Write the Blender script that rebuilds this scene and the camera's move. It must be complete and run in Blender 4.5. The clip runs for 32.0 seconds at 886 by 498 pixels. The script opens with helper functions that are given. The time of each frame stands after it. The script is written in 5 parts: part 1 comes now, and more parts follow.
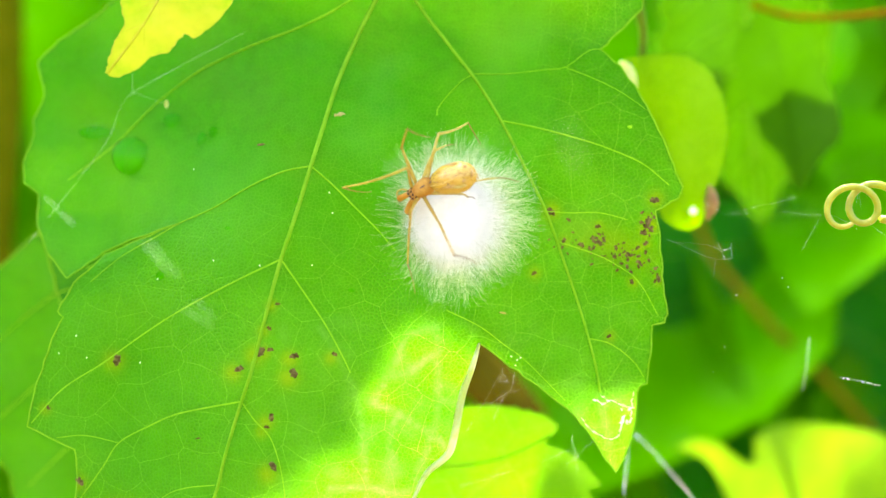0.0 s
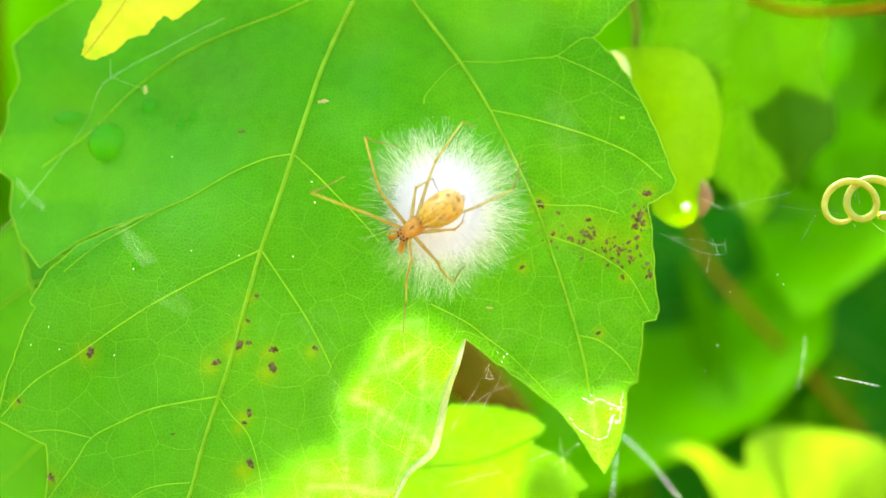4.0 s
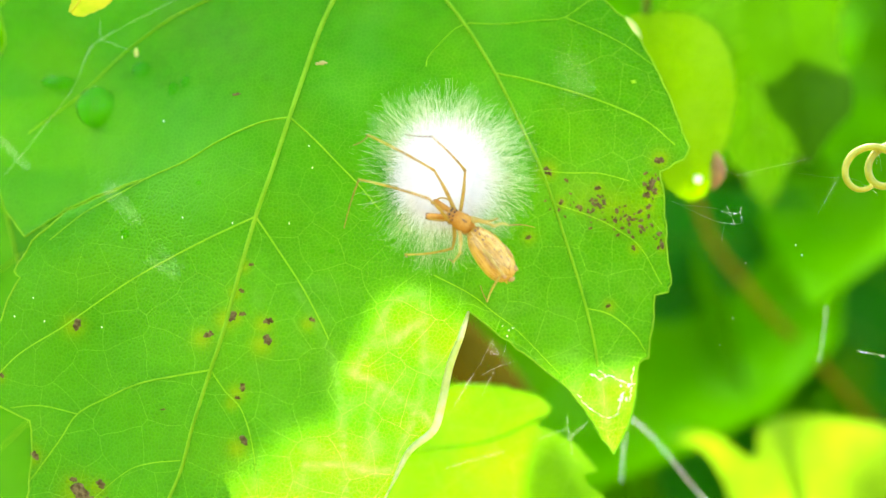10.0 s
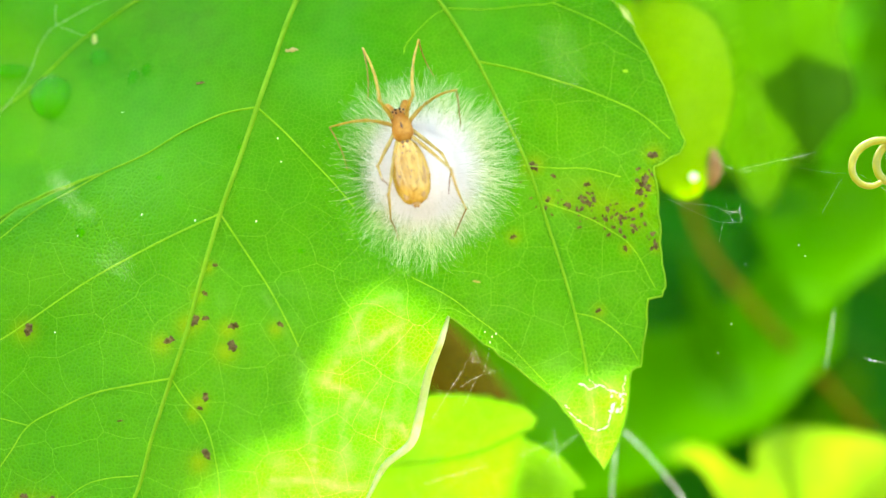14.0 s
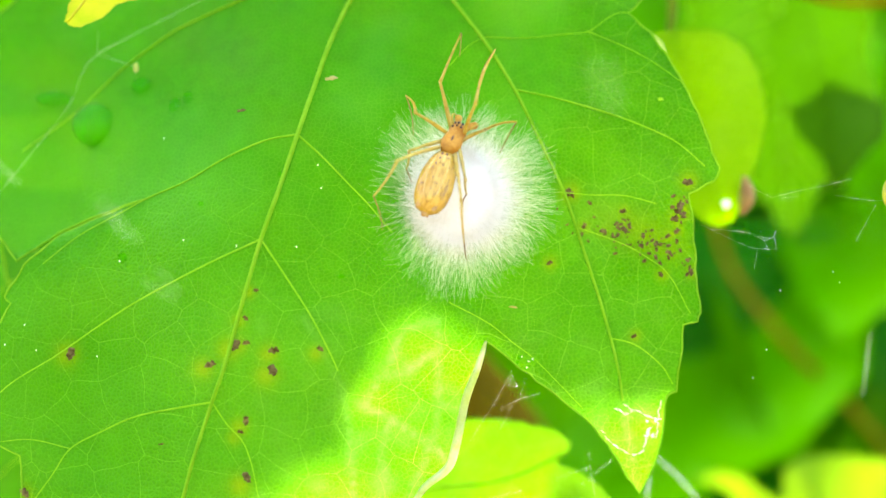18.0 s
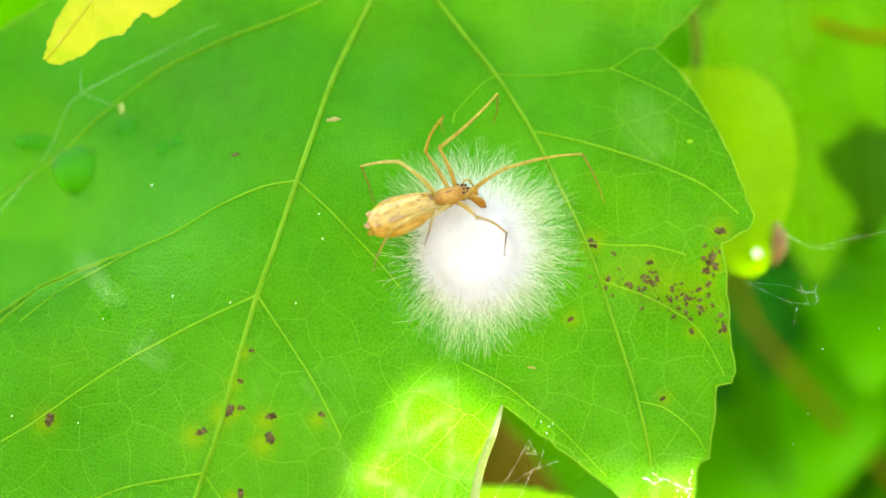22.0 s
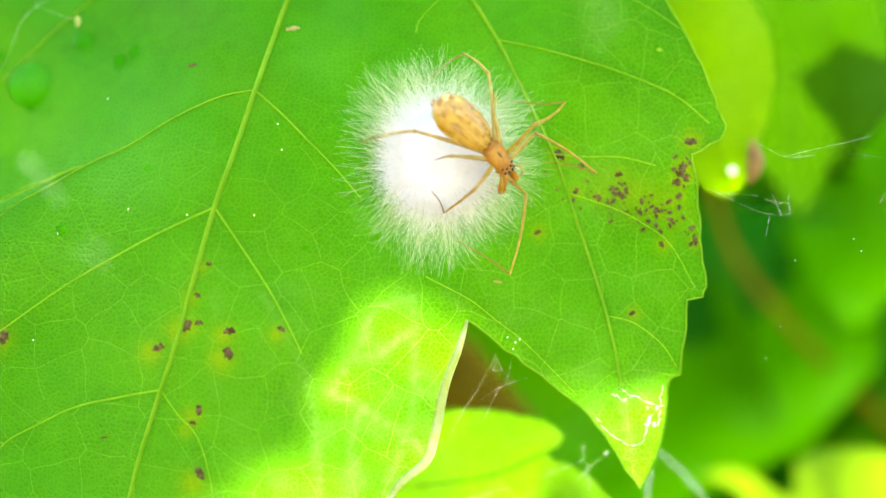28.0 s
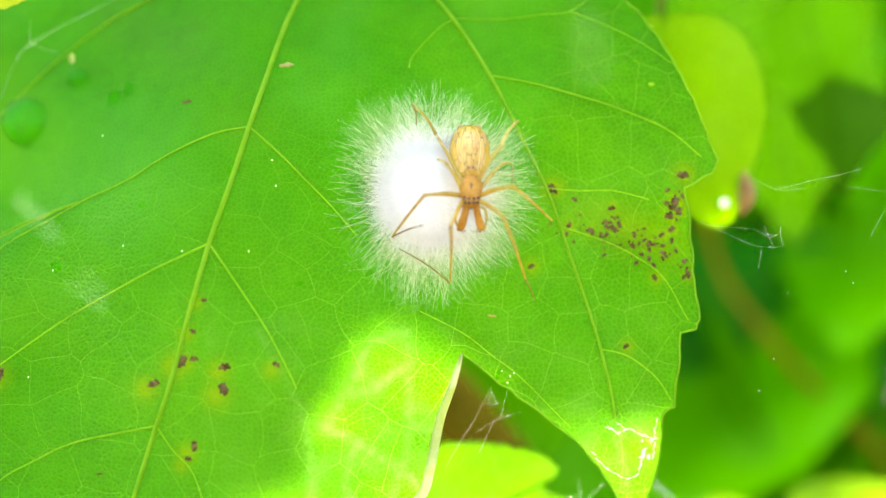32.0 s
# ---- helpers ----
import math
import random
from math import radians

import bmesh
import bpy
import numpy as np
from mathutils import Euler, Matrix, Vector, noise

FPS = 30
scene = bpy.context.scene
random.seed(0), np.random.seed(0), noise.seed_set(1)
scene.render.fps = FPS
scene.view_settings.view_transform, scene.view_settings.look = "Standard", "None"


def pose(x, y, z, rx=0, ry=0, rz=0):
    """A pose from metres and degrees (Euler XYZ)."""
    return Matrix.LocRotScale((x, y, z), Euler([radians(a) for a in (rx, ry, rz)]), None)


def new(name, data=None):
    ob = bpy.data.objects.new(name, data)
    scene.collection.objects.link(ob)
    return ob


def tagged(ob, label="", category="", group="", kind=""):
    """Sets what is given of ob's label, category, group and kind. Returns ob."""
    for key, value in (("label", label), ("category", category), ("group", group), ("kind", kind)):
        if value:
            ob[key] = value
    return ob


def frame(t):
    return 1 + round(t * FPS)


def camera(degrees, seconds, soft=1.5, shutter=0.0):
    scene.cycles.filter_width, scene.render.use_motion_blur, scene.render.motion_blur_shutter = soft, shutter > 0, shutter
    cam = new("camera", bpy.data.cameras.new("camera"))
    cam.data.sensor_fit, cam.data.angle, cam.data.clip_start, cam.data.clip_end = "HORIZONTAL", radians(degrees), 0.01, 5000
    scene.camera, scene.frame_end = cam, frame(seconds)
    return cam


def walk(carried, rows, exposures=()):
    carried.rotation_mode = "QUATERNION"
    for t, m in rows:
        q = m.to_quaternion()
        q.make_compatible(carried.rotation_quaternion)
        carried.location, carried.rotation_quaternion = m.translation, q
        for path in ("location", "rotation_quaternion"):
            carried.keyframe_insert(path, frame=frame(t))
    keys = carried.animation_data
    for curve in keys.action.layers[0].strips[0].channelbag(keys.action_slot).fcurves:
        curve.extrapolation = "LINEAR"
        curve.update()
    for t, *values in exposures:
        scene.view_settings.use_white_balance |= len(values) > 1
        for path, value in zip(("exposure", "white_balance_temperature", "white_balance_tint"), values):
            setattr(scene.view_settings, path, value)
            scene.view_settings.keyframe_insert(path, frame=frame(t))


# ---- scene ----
from mathutils import geometry

# ---- the camera: a hand-held macro lens, focused on the egg sac ----
cam = camera(30, 32.0)
cam.data.dof.use_dof = True
cam.data.dof.aperture_fstop = 13.0
PATH = [
    (0, -0.00000, -0.14630, -0.00000, 89.980, 0.007, 0.004),
    (0.5, 0.00000, -0.14591, 0.00025, 89.867, -0.160, -0.114),
    (1, 0.00055, -0.14470, -0.00024, 89.729, -0.464, -0.148),
    (1.5, 0.00001, -0.14412, -0.00014, 89.959, -0.483, -0.352),
    (2, -0.00046, -0.14545, 0.00095, 90.578, -0.650, -0.393),
    (2.5, 0.00000, -0.14477, -0.00002, 90.286, -0.454, -0.424),
    (4.5, 0.00050, -0.14086, -0.00177, 90.302, -0.681, -0.448),
    (5, 0.00115, -0.13966, -0.00240, 90.010, -0.617, -0.750),
    (5.5, 0.00179, -0.13889, -0.00269, 89.873, -0.597, -0.911),
    (6, 0.00085, -0.13962, -0.00244, 89.654, -0.507, -0.636),
    (6.5, 0.00143, -0.14002, -0.00244, 89.932, -0.787, -0.698),
    (7, 0.00101, -0.13900, -0.00300, 89.783, -0.828, -0.606),
    (7.5, -0.00015, -0.13771, -0.00402, 90.295, -0.594, -0.646),
    (8, 0.00110, -0.13645, -0.00312, 90.731, -0.538, -0.696),
    (8.5, -0.00095, -0.13542, -0.00430, 90.946, -0.387, -0.355),
    (9, 0.00055, -0.13398, -0.00436, 91.010, -0.538, -0.380),
    (9.5, 0.00047, -0.13466, -0.00466, 91.014, -0.693, -0.356),
    (10, 0.00008, -0.13588, -0.00516, 90.814, -0.768, -0.415),
    (10.5, 0.00128, -0.13639, -0.00546, 90.564, -0.611, -0.367),
    (11, -0.00031, -0.13513, -0.00541, 90.790, -0.721, -0.306),
    (11.5, 0.00008, -0.13411, -0.00622, 90.693, -0.569, -0.209),
    (12, 0.00021, -0.13434, -0.00606, 90.511, -0.619, -0.501),
    (12.5, -0.00020, -0.13406, -0.00634, 90.567, -0.577, -0.246),
    (13, -0.00067, -0.13273, -0.00593, 91.062, -0.538, -0.341),
    (13.5, 0.00060, -0.12909, -0.00660, 91.212, -0.708, -0.366),
    (14, 0.00087, -0.12697, -0.00593, 91.242, -0.869, -0.837),
    (14.5, 0.00102, -0.12706, -0.00630, 91.352, -0.850, -0.785),
    (16.5, 0.00067, -0.12992, -0.00669, 91.843, -1.062, -0.572),
    (17, -0.00005, -0.13033, -0.00704, 91.611, -1.232, -0.513),
    (17.5, -0.00041, -0.12845, -0.00660, 91.777, -0.927, -0.315),
    (18, -0.00094, -0.12834, -0.00627, 92.251, -0.980, -0.355),
    (18.5, 0.00077, -0.12856, -0.00609, 92.210, -0.754, -0.570),
    (19, -0.00157, -0.12646, -0.00564, 92.293, -0.776, -0.431),
    (19.5, -0.00187, -0.12334, -0.00543, 92.630, -0.677, -0.450),
    (20, -0.00013, -0.12099, -0.00403, 92.825, -0.823, -0.469),
    (20.5, 0.00007, -0.11904, -0.00440, 93.161, -0.773, -0.576),
    (21, 0.00030, -0.11811, -0.00390, 93.342, -0.858, -0.582),
    (21.5, -0.00045, -0.11786, -0.00406, 93.291, -0.794, -0.819),
    (22, -0.00221, -0.11827, -0.00462, 93.552, -0.816, -0.574),
    (22.5, -0.00138, -0.11910, -0.00433, 93.904, -0.838, -0.363),
    (23, -0.00111, -0.11965, -0.00509, 93.362, -0.708, -0.377),
    (23.5, -0.00151, -0.12143, -0.00461, 93.273, -0.661, -0.332),
    (24, -0.00256, -0.12210, -0.00305, 93.846, -0.556, -0.405),
    (24.5, -0.00195, -0.12117, -0.00311, 93.914, -0.631, -0.405),
    (26.5, -0.00113, -0.11747, -0.00583, 93.563, -0.598, -0.418),
    (27, 0.00030, -0.11532, -0.00779, 93.527, -0.582, 0.030),
    (27.5, 0.00115, -0.11506, -0.00872, 92.567, -0.726, -0.300),
    (28, 0.00050, -0.11517, -0.00847, 92.540, -0.530, -0.503),
    (28.5, 0.00085, -0.11558, -0.00821, 92.729, -0.567, -0.220),
    (29, 0.00130, -0.11630, -0.00767, 92.884, -0.647, -0.247),
    (29.5, 0.00096, -0.11834, -0.00745, 93.213, -0.606, -0.455),
    (30, 0.00185, -0.11959, -0.00788, 93.348, -0.320, -0.757),
    (30.5, 0.00141, -0.11776, -0.00762, 93.378, -0.322, -0.504),
    (31, 0.00034, -0.11357, -0.00967, 92.816, -0.294, -0.010),
    (31.5, 0.00109, -0.11222, -0.00856, 93.114, -0.268, -0.357),
    (32, 0.00040, -0.11564, -0.00795, 93.463, -0.181, -0.740),
]
walk(cam, [(t, pose(*p)) for t, *p in PATH], [(0.0, 3.78, 7000, 10), (5.0, 3.83, 7000, 10), (10.0, 3.83, 7000, 10), (17.0, 3.83, 7000, 10), (19.0, 3.79, 7000, 10), (22.0, 3.72, 7000, 10), (24.0, 3.69, 7000, 10), (28.0, 3.75, 7000, 10), (32.0, 3.74, 7000, 10)])

MM = 0.001


def mm(x, y, z):
    return Vector((x * MM, y * MM, z * MM))


EYE = 146.3


def lay(x, y, z):
    """A point y behind the leaf's plane that covers (x, z) of that plane, seen from the first standpoint."""
    k = (EYE + y) / EYE
    return Vector((x * k * MM, y * MM, z * k * MM))


# ---- world and sun: high sun from behind the leaves, clear sky ----
SUN_WAY = Vector((0.15, -0.55, -0.82)).normalized()
world = bpy.data.worlds.new("sky")
scene.world = world
world.use_nodes = True
wn = world.node_tree.nodes
sky = wn.new("ShaderNodeTexSky")
sky.sky_type = "NISHITA"
sky.sun_disc = False
sky.air_density, sky.dust_density, sky.ozone_density = 0.7, 4.0, 0.5
sky.sun_elevation = math.asin(-SUN_WAY.z)
sky.sun_rotation = math.atan2(-SUN_WAY.x, -SUN_WAY.y)
wn["Background"].inputs["Strength"].default_value = 0.15
world.node_tree.links.new(sky.outputs["Color"], wn["Background"].inputs["Color"])
sun = new("sun", bpy.data.lights.new("sun", "SUN"))
sun.data.energy = 5.0
sun.data.angle = radians(0.6)
sun.data.color = (1.0, 0.95, 0.86)
sun.rotation_euler = SUN_WAY.to_track_quat("-Z", "Y").to_euler()
sun.location = (0, -2, 3)


# ---- materials ----
def node_mat(name):
    m = bpy.data.materials.new(name)
    m.use_nodes = True
    nt = m.node_tree
    return m, nt, nt.nodes["Principled BSDF"], nt.nodes["Material Output"]


def nd(nt, kind, **inputs):
    n = nt.nodes.new(kind)
    for k, v in inputs.items():
        n.inputs[k].default_value = v
    return n


def mix_col(nt, fac, a, b, blend="MIX"):
    n = nt.nodes.new("ShaderNodeMix")
    n.data_type = "RGBA"
    n.blend_type = blend
    for sock, v in ((n.inputs[0], fac), (n.inputs[6], a), (n.inputs[7], b)):
        if isinstance(v, (int, float)):
            sock.default_value = v
        elif isinstance(v, tuple):
            sock.default_value = (*v, 1)
        else:
            nt.links.new(v, sock)
    return n.outputs[2]


def ramp(nt, value, lo, hi, a=0.0, b=1.0):
    n = nt.nodes.new("ShaderNodeMapRange")
    nt.links.new(value, n.inputs[0])
    n.inputs[1].default_value, n.inputs[2].default_value = lo, hi
    n.inputs[3].default_value, n.inputs[4].default_value = a, b
    return n.outputs[0]


def times(nt, a, b):
    n = nt.nodes.new("ShaderNodeMath")
    n.operation = "MULTIPLY"
    nt.links.new(a, n.inputs[0])
    nt.links.new(b, n.inputs[1])
    return n.outputs[0]


def noise_tex(nt, scale, detail=3.0, rough=0.55):
    tc = nt.nodes.new("ShaderNodeTexCoord")
    n = nd(nt, "ShaderNodeTexNoise", Scale=scale, Detail=detail, Roughness=rough)
    nt.links.new(tc.outputs["Object"], n.inputs["Vector"])
    return n.outputs["Fac"]


def cells(nt, scale):
    tc = nt.nodes.new("ShaderNodeTexCoord")
    face = nt.nodes.new("ShaderNodeMapping")
    face.inputs["Rotation"].default_value = (math.pi / 2, 0, 0)
    nt.links.new(tc.outputs["Object"], face.inputs["Vector"])
    wob = nd(nt, "ShaderNodeTexNoise", Scale=scale * 0.7, Detail=1.0)
    nt.links.new(face.outputs[0], wob.inputs["Vector"])
    add = nt.nodes.new("ShaderNodeVectorMath")
    add.operation = "MULTIPLY_ADD"
    nt.links.new(wob.outputs["Color"], add.inputs[0])
    add.inputs[1].default_value = (0.5 / scale,) * 3
    nt.links.new(face.outputs[0], add.inputs[2])
    v = nd(nt, "ShaderNodeTexVoronoi", Scale=scale)
    v.voronoi_dimensions = "2D"
    v.feature = "DISTANCE_TO_EDGE"
    nt.links.new(add.outputs[0], v.inputs["Vector"])
    return v.outputs["Distance"]


def bump(nt, height, strength, distance, bsdfs):
    b = nd(nt, "ShaderNodeBump", Strength=strength, Distance=distance)
    nt.links.new(height, b.inputs["Height"])
    for s in bsdfs:
        nt.links.new(b.outputs["Normal"], s.inputs["Normal"])


def leaf_mat(name, dark, light, vein, glow, through_share=0.45, fine=2900.0, net=320.0, rough=0.5, island=False, sick=None, lit_vein=None, spec=0.06, mottle=70.0, sheen=0.0, relief=0.0005, skylit=None):
    """Leaf tissue: diffuse and translucent, a net of veins in two sizes, mottled green. glow: the colour of light let through."""
    m, nt, p, out = node_mat(name)
    big, small = noise_tex(nt, mottle, 2.0), noise_tex(nt, 900.0, 3.0)
    col = mix_col(nt, ramp(nt, big, 0.3, 0.7), dark, light)
    col = mix_col(nt, ramp(nt, small, 0.35, 0.65, 0.0, 0.35), col, tuple(c * 1.35 for c in light))
    col = mix_col(nt, ramp(nt, noise_tex(nt, mottle * 1.9, 3.0), 0.5, 0.72, 0.0, 0.5), col, tuple(c * 1.15 + 0.018 for c in light))
    tr = mix_col(nt, ramp(nt, big, 0.3, 0.7), tuple(c * 0.8 for c in glow), glow)
    # sky sheen on the lower lobes, painted into the tissue colour
    if skylit:
        at = nt.nodes.new("ShaderNodeAttribute")
        at.attribute_name = "skylit"
        film = times(nt, at.outputs["Fac"], ramp(nt, noise_tex(nt, 160.0, 4.0, 0.6), 0.3, 0.7, 0.45, 1.0))
        col = mix_col(nt, film, col, skylit)
    if fine:
        c1, c2, c3 = cells(nt, fine), cells(nt, net), cells(nt, net * 2.7)
        if skylit:
            at = nt.nodes.new("ShaderNodeAttribute")
            at.attribute_name = "crisp"
        soft = ramp(nt, noise_tex(nt, 120.0, 2.0), 0.35, 0.65, 0.25, 1.0)
        e1, e2, e3 = ramp(nt, c1, 0.0, 0.16, 0.34, 0.0), ramp(nt, c2, 0.0, 0.011, 0.50, 0.0), times(nt, ramp(nt, c3, 0.0, 0.024, 0.34, 0.0), soft)
        if skylit:
            e1, e3, e2 = (times(nt, e, at.outputs["Fac"]) for e in (e1, e3, e2))
        col = mix_col(nt, e1, col, (light[0] * 1.5 + 0.008, light[1] * 1.5, light[2] * 1.5 + 0.002))
        col = mix_col(nt, e3, col, vein)
        col = mix_col(nt, e2, col, vein)
        tr = mix_col(nt, ramp(nt, noise_tex(nt, 420.0, 4.0, 0.65), 0.35, 0.70, 0.0, 0.75), tr, tuple(c * 0.62 for c in glow))
        tr = mix_col(nt, e3, tr, lit_vein or vein)
        tr = mix_col(nt, e2, tr, lit_vein or vein)
        tr = mix_col(nt, ramp(nt, c1, 0.0, 0.16, 0.14, 0.0), tr, lit_vein or vein)
        if skylit:
            at = nt.nodes.new("ShaderNodeAttribute")
            at.attribute_name = "pale"
            tr = mix_col(nt, times(nt, ramp(nt, at.outputs["Fac"], 0.0, 1.0, 0.0, 0.8), ramp(nt, noise_tex(nt, 700.0, 3.0), 0.3, 0.6, 0.35, 1.0)), tr, (0.135, 0.275, 0.045))
        h = mix_col(nt, 0.4, mix_col(nt, 0.45, c1, c3), c2)
        if skylit:
            at = nt.nodes.new("ShaderNodeAttribute")
            at.attribute_name = "crisp"
            h = times(nt, h, ramp(nt, at.outputs["Fac"], 0.15, 0.8))
        bump(nt, h, 1.0, relief, [p])
    if sheen:
        dew = times(nt, ramp(nt, noise_tex(nt, 55.0, 2.0), 0.36, 0.66), ramp(nt, noise_tex(nt, 480.0, 3.0), 0.3, 0.7, 0.5, 1.0))
        nt.links.new(ramp(nt, dew, 0.0, 1.0, spec, sheen), p.inputs["Specular IOR Level"])
    if sick:
        at = nt.nodes.new("ShaderNodeAttribute")
        at.attribute_name = "blight"
        col = mix_col(nt, at.outputs["Fac"], col, sick)
        tr = mix_col(nt, at.outputs["Fac"], tr, tuple(c * 1.1 for c in sick))
    if island:
        g = nt.nodes.new("ShaderNodeNewGeometry")
        f = ramp(nt, g.outputs["Random Per Island"], 0.0, 1.0, 0.7, 1.5)
        cc = nt.nodes.new("ShaderNodeCombineColor")
        for i in range(3):
            nt.links.new(f, cc.inputs[i])
        col = mix_col(nt, 1.0, col, cc.outputs[0], "MULTIPLY")
        tr = mix_col(nt, 1.0, tr, cc.outputs[0], "MULTIPLY")
    nt.links.new(col, p.inputs["Base Color"])
    p.inputs["Roughness"].default_value = rough
    if not sheen:
        p.inputs["Specular IOR Level"].default_value = spec
    t = nt.nodes.new("ShaderNodeBsdfTranslucent")
    nt.links.new(tr, t.inputs["Color"])
    mx = nd(nt, "ShaderNodeMixShader", Fac=through_share)
    nt.links.new(p.outputs[0], mx.inputs[1])
    nt.links.new(t.outputs[0], mx.inputs[2])
    nt.links.new(mx.outputs[0], out.inputs["Surface"])
    return m


def skin_mat(name, a, b, scale, rough=0.5, rel=0.2, dist=0.0001, through_share=0.0, metal=0.0, spec=0.5, grime=0.3, clear=0.0):
    """A mottled surface in two colours with fine relief."""
    m, nt, p, out = node_mat(name)
    n1, n2 = noise_tex(nt, scale, 4.0, 0.6), noise_tex(nt, scale * 5, 2.0)
    col = mix_col(nt, ramp(nt, n1, 0.35, 0.65), a, b)
    col = mix_col(nt, ramp(nt, n2, 0.4, 0.7, 0.0, grime), col, tuple(c * 0.6 for c in a))
    nt.links.new(col, p.inputs["Base Color"])
    p.inputs["Roughness"].default_value = rough
    p.inputs["Metallic"].default_value = metal
    p.inputs["Specular IOR Level"].default_value = spec
    bump(nt, n2, rel, dist, [p])
    if through_share:
        t = nt.nodes.new("ShaderNodeBsdfTranslucent")
        nt.links.new(col, t.inputs["Color"])
        mx = nd(nt, "ShaderNodeMixShader", Fac=through_share)
        nt.links.new(p.outputs[0], mx.inputs[1])
        nt.links.new(t.outputs[0], mx.inputs[2])
        nt.links.new(mx.outputs[0], out.inputs["Surface"])
        if clear:
            see = nd(nt, "ShaderNodeMixShader", Fac=clear)
            nt.links.new(mx.outputs[0], see.inputs[1])
            nt.links.new(nt.nodes.new("ShaderNodeBsdfTransparent").outputs[0], see.inputs[2])
            nt.links.new(see.outputs[0], out.inputs["Surface"])
    return m


M_LEAF = leaf_mat("leaf_tissue", (0.0045, 0.130, 0.0003), (0.011, 0.184, 0.0006), (0.095, 0.37, 0.008), (0.060, 0.200, 0.0005), 0.45, sick=(0.17, 0.245, 0.001), lit_vein=(0.26, 0.44, 0.06), spec=0.04, sheen=0.085, rough=0.45, relief=0.0008, skylit=(0.050, 0.275, 0.009))
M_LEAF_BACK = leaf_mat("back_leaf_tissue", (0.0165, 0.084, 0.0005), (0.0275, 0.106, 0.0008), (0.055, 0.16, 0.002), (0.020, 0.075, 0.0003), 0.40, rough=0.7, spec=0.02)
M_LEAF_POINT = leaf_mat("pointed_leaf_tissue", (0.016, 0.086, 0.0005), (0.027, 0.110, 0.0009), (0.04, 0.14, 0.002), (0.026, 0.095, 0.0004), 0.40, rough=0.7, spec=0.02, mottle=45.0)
M_LEAF_LIME = leaf_mat("lime_leaf_tissue", (0.08, 0.25, 0.0006), (0.11, 0.285, 0.001), (0.15, 0.31, 0.005), (0.11, 0.23, 0.0003), 0.45, rough=0.6)
# sunlit overexposure is put into this leaf's let-through colour
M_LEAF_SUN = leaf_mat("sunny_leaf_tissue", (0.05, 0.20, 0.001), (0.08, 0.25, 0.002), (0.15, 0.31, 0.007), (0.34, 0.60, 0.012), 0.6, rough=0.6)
M_LEAF_LOW = leaf_mat("low_leaf_tissue", (0.035, 0.18, 0.001), (0.055, 0.22, 0.001), (0.10, 0.28, 0.005), (0.125, 0.32, 0.0012), 0.5, rough=0.5, net=260.0, lit_vein=(0.25, 0.45, 0.05), mottle=110.0)
M_LEAF_YELLOW = leaf_mat("yellow_leaf_tissue", (0.19, 0.36, 0.004), (0.38, 0.33, 0.02), (0.36, 0.38, 0.08), (0.22, 0.30, 0.005), 0.4, fine=0, mottle=230.0)
M_FOLIAGE = leaf_mat("foliage_tissue", (0.043, 0.215, 0.0008), (0.082, 0.31, 0.0016), (0, 0, 0), (0.087, 0.33, 0.0004), 0.5, fine=0, island=True, rough=0.8, spec=0.0)
M_VEIN = skin_mat("vein", (0.13, 0.33, 0.010), (0.19, 0.40, 0.018), 500.0, 0.6, through_share=0.4, spec=0.05, grime=0.0)
M_VEIN_YELLOW = skin_mat("yellow_vein", (0.36, 0.40, 0.01), (0.50, 0.44, 0.05), 500.0, 0.5, through_share=0.25, spec=0.1, grime=0.1, clear=0.28)
M_RIM = skin_mat("leaf_rim", (0.48, 0.56, 0.112), (0.656, 0.688, 0.368), 500.0, 0.5, through_share=0.6, spec=0.2, grime=0.1)
M_SPOT = skin_mat("dead_spot", (0.036, 0.027, 0.006), (0.13, 0.105, 0.038), 2600.0, 0.9, spec=0.03)
M_DRY = skin_mat("dry_tissue", (0.17, 0.085, 0.012), (0.24, 0.15, 0.03), 700.0, 0.8)
M_SCAR = skin_mat("dry_scar", (0.26, 0.22, 0.05), (0.18, 0.22, 0.03), 900.0, 0.8)
M_SILK = skin_mat("silk", (0.94, 0.93, 0.85), (0.96, 0.955, 0.89), 900.0, 0.7, through_share=0.5, spec=0.2, grime=0.05)
M_HAIR = skin_mat("fine_silk", (0.91, 0.94, 0.62), (0.94, 0.955, 0.68), 900.0, 0.7, through_share=0.5, spec=0.1, grime=0.05, clear=0.55)
M_FUZZ = skin_mat("soft_silk", (0.94, 0.945, 0.86), (0.96, 0.96, 0.90), 900.0, 0.8, through_share=0.4, spec=0.1, grime=0.05, clear=0.2)
M_WOOL = skin_mat("sac_wool", (0.66, 0.675, 0.59), (0.74, 0.755, 0.67), 1200.0, 0.9, 0.5, 0.0002, through_share=0.25, grime=0.05)
M_AMBER = skin_mat("carapace_skin", (0.33, 0.14, 0.010), (0.50, 0.27, 0.04), 1100.0, 0.38, 0.35, through_share=0.30, spec=0.18)
M_ABD_LINE = skin_mat("abdomen_mark", (0.085, 0.042, 0.007), (0.17, 0.085, 0.018), 2500.0, 0.6)
M_ABD_PATCH = skin_mat("abdomen_patch", (0.27, 0.14, 0.015), (0.42, 0.26, 0.05), 2200.0, 0.4, through_share=0.15)
M_ABD_BAND = skin_mat("abdomen_band", (0.47, 0.31, 0.04), (0.54, 0.40, 0.09), 1500.0, 0.5, through_share=0.15)
M_LEG = skin_mat("leg_skin", (0.36, 0.225, 0.018), (0.56, 0.40, 0.07), 1300.0, 0.35, through_share=0.45, spec=0.3, clear=0.12)
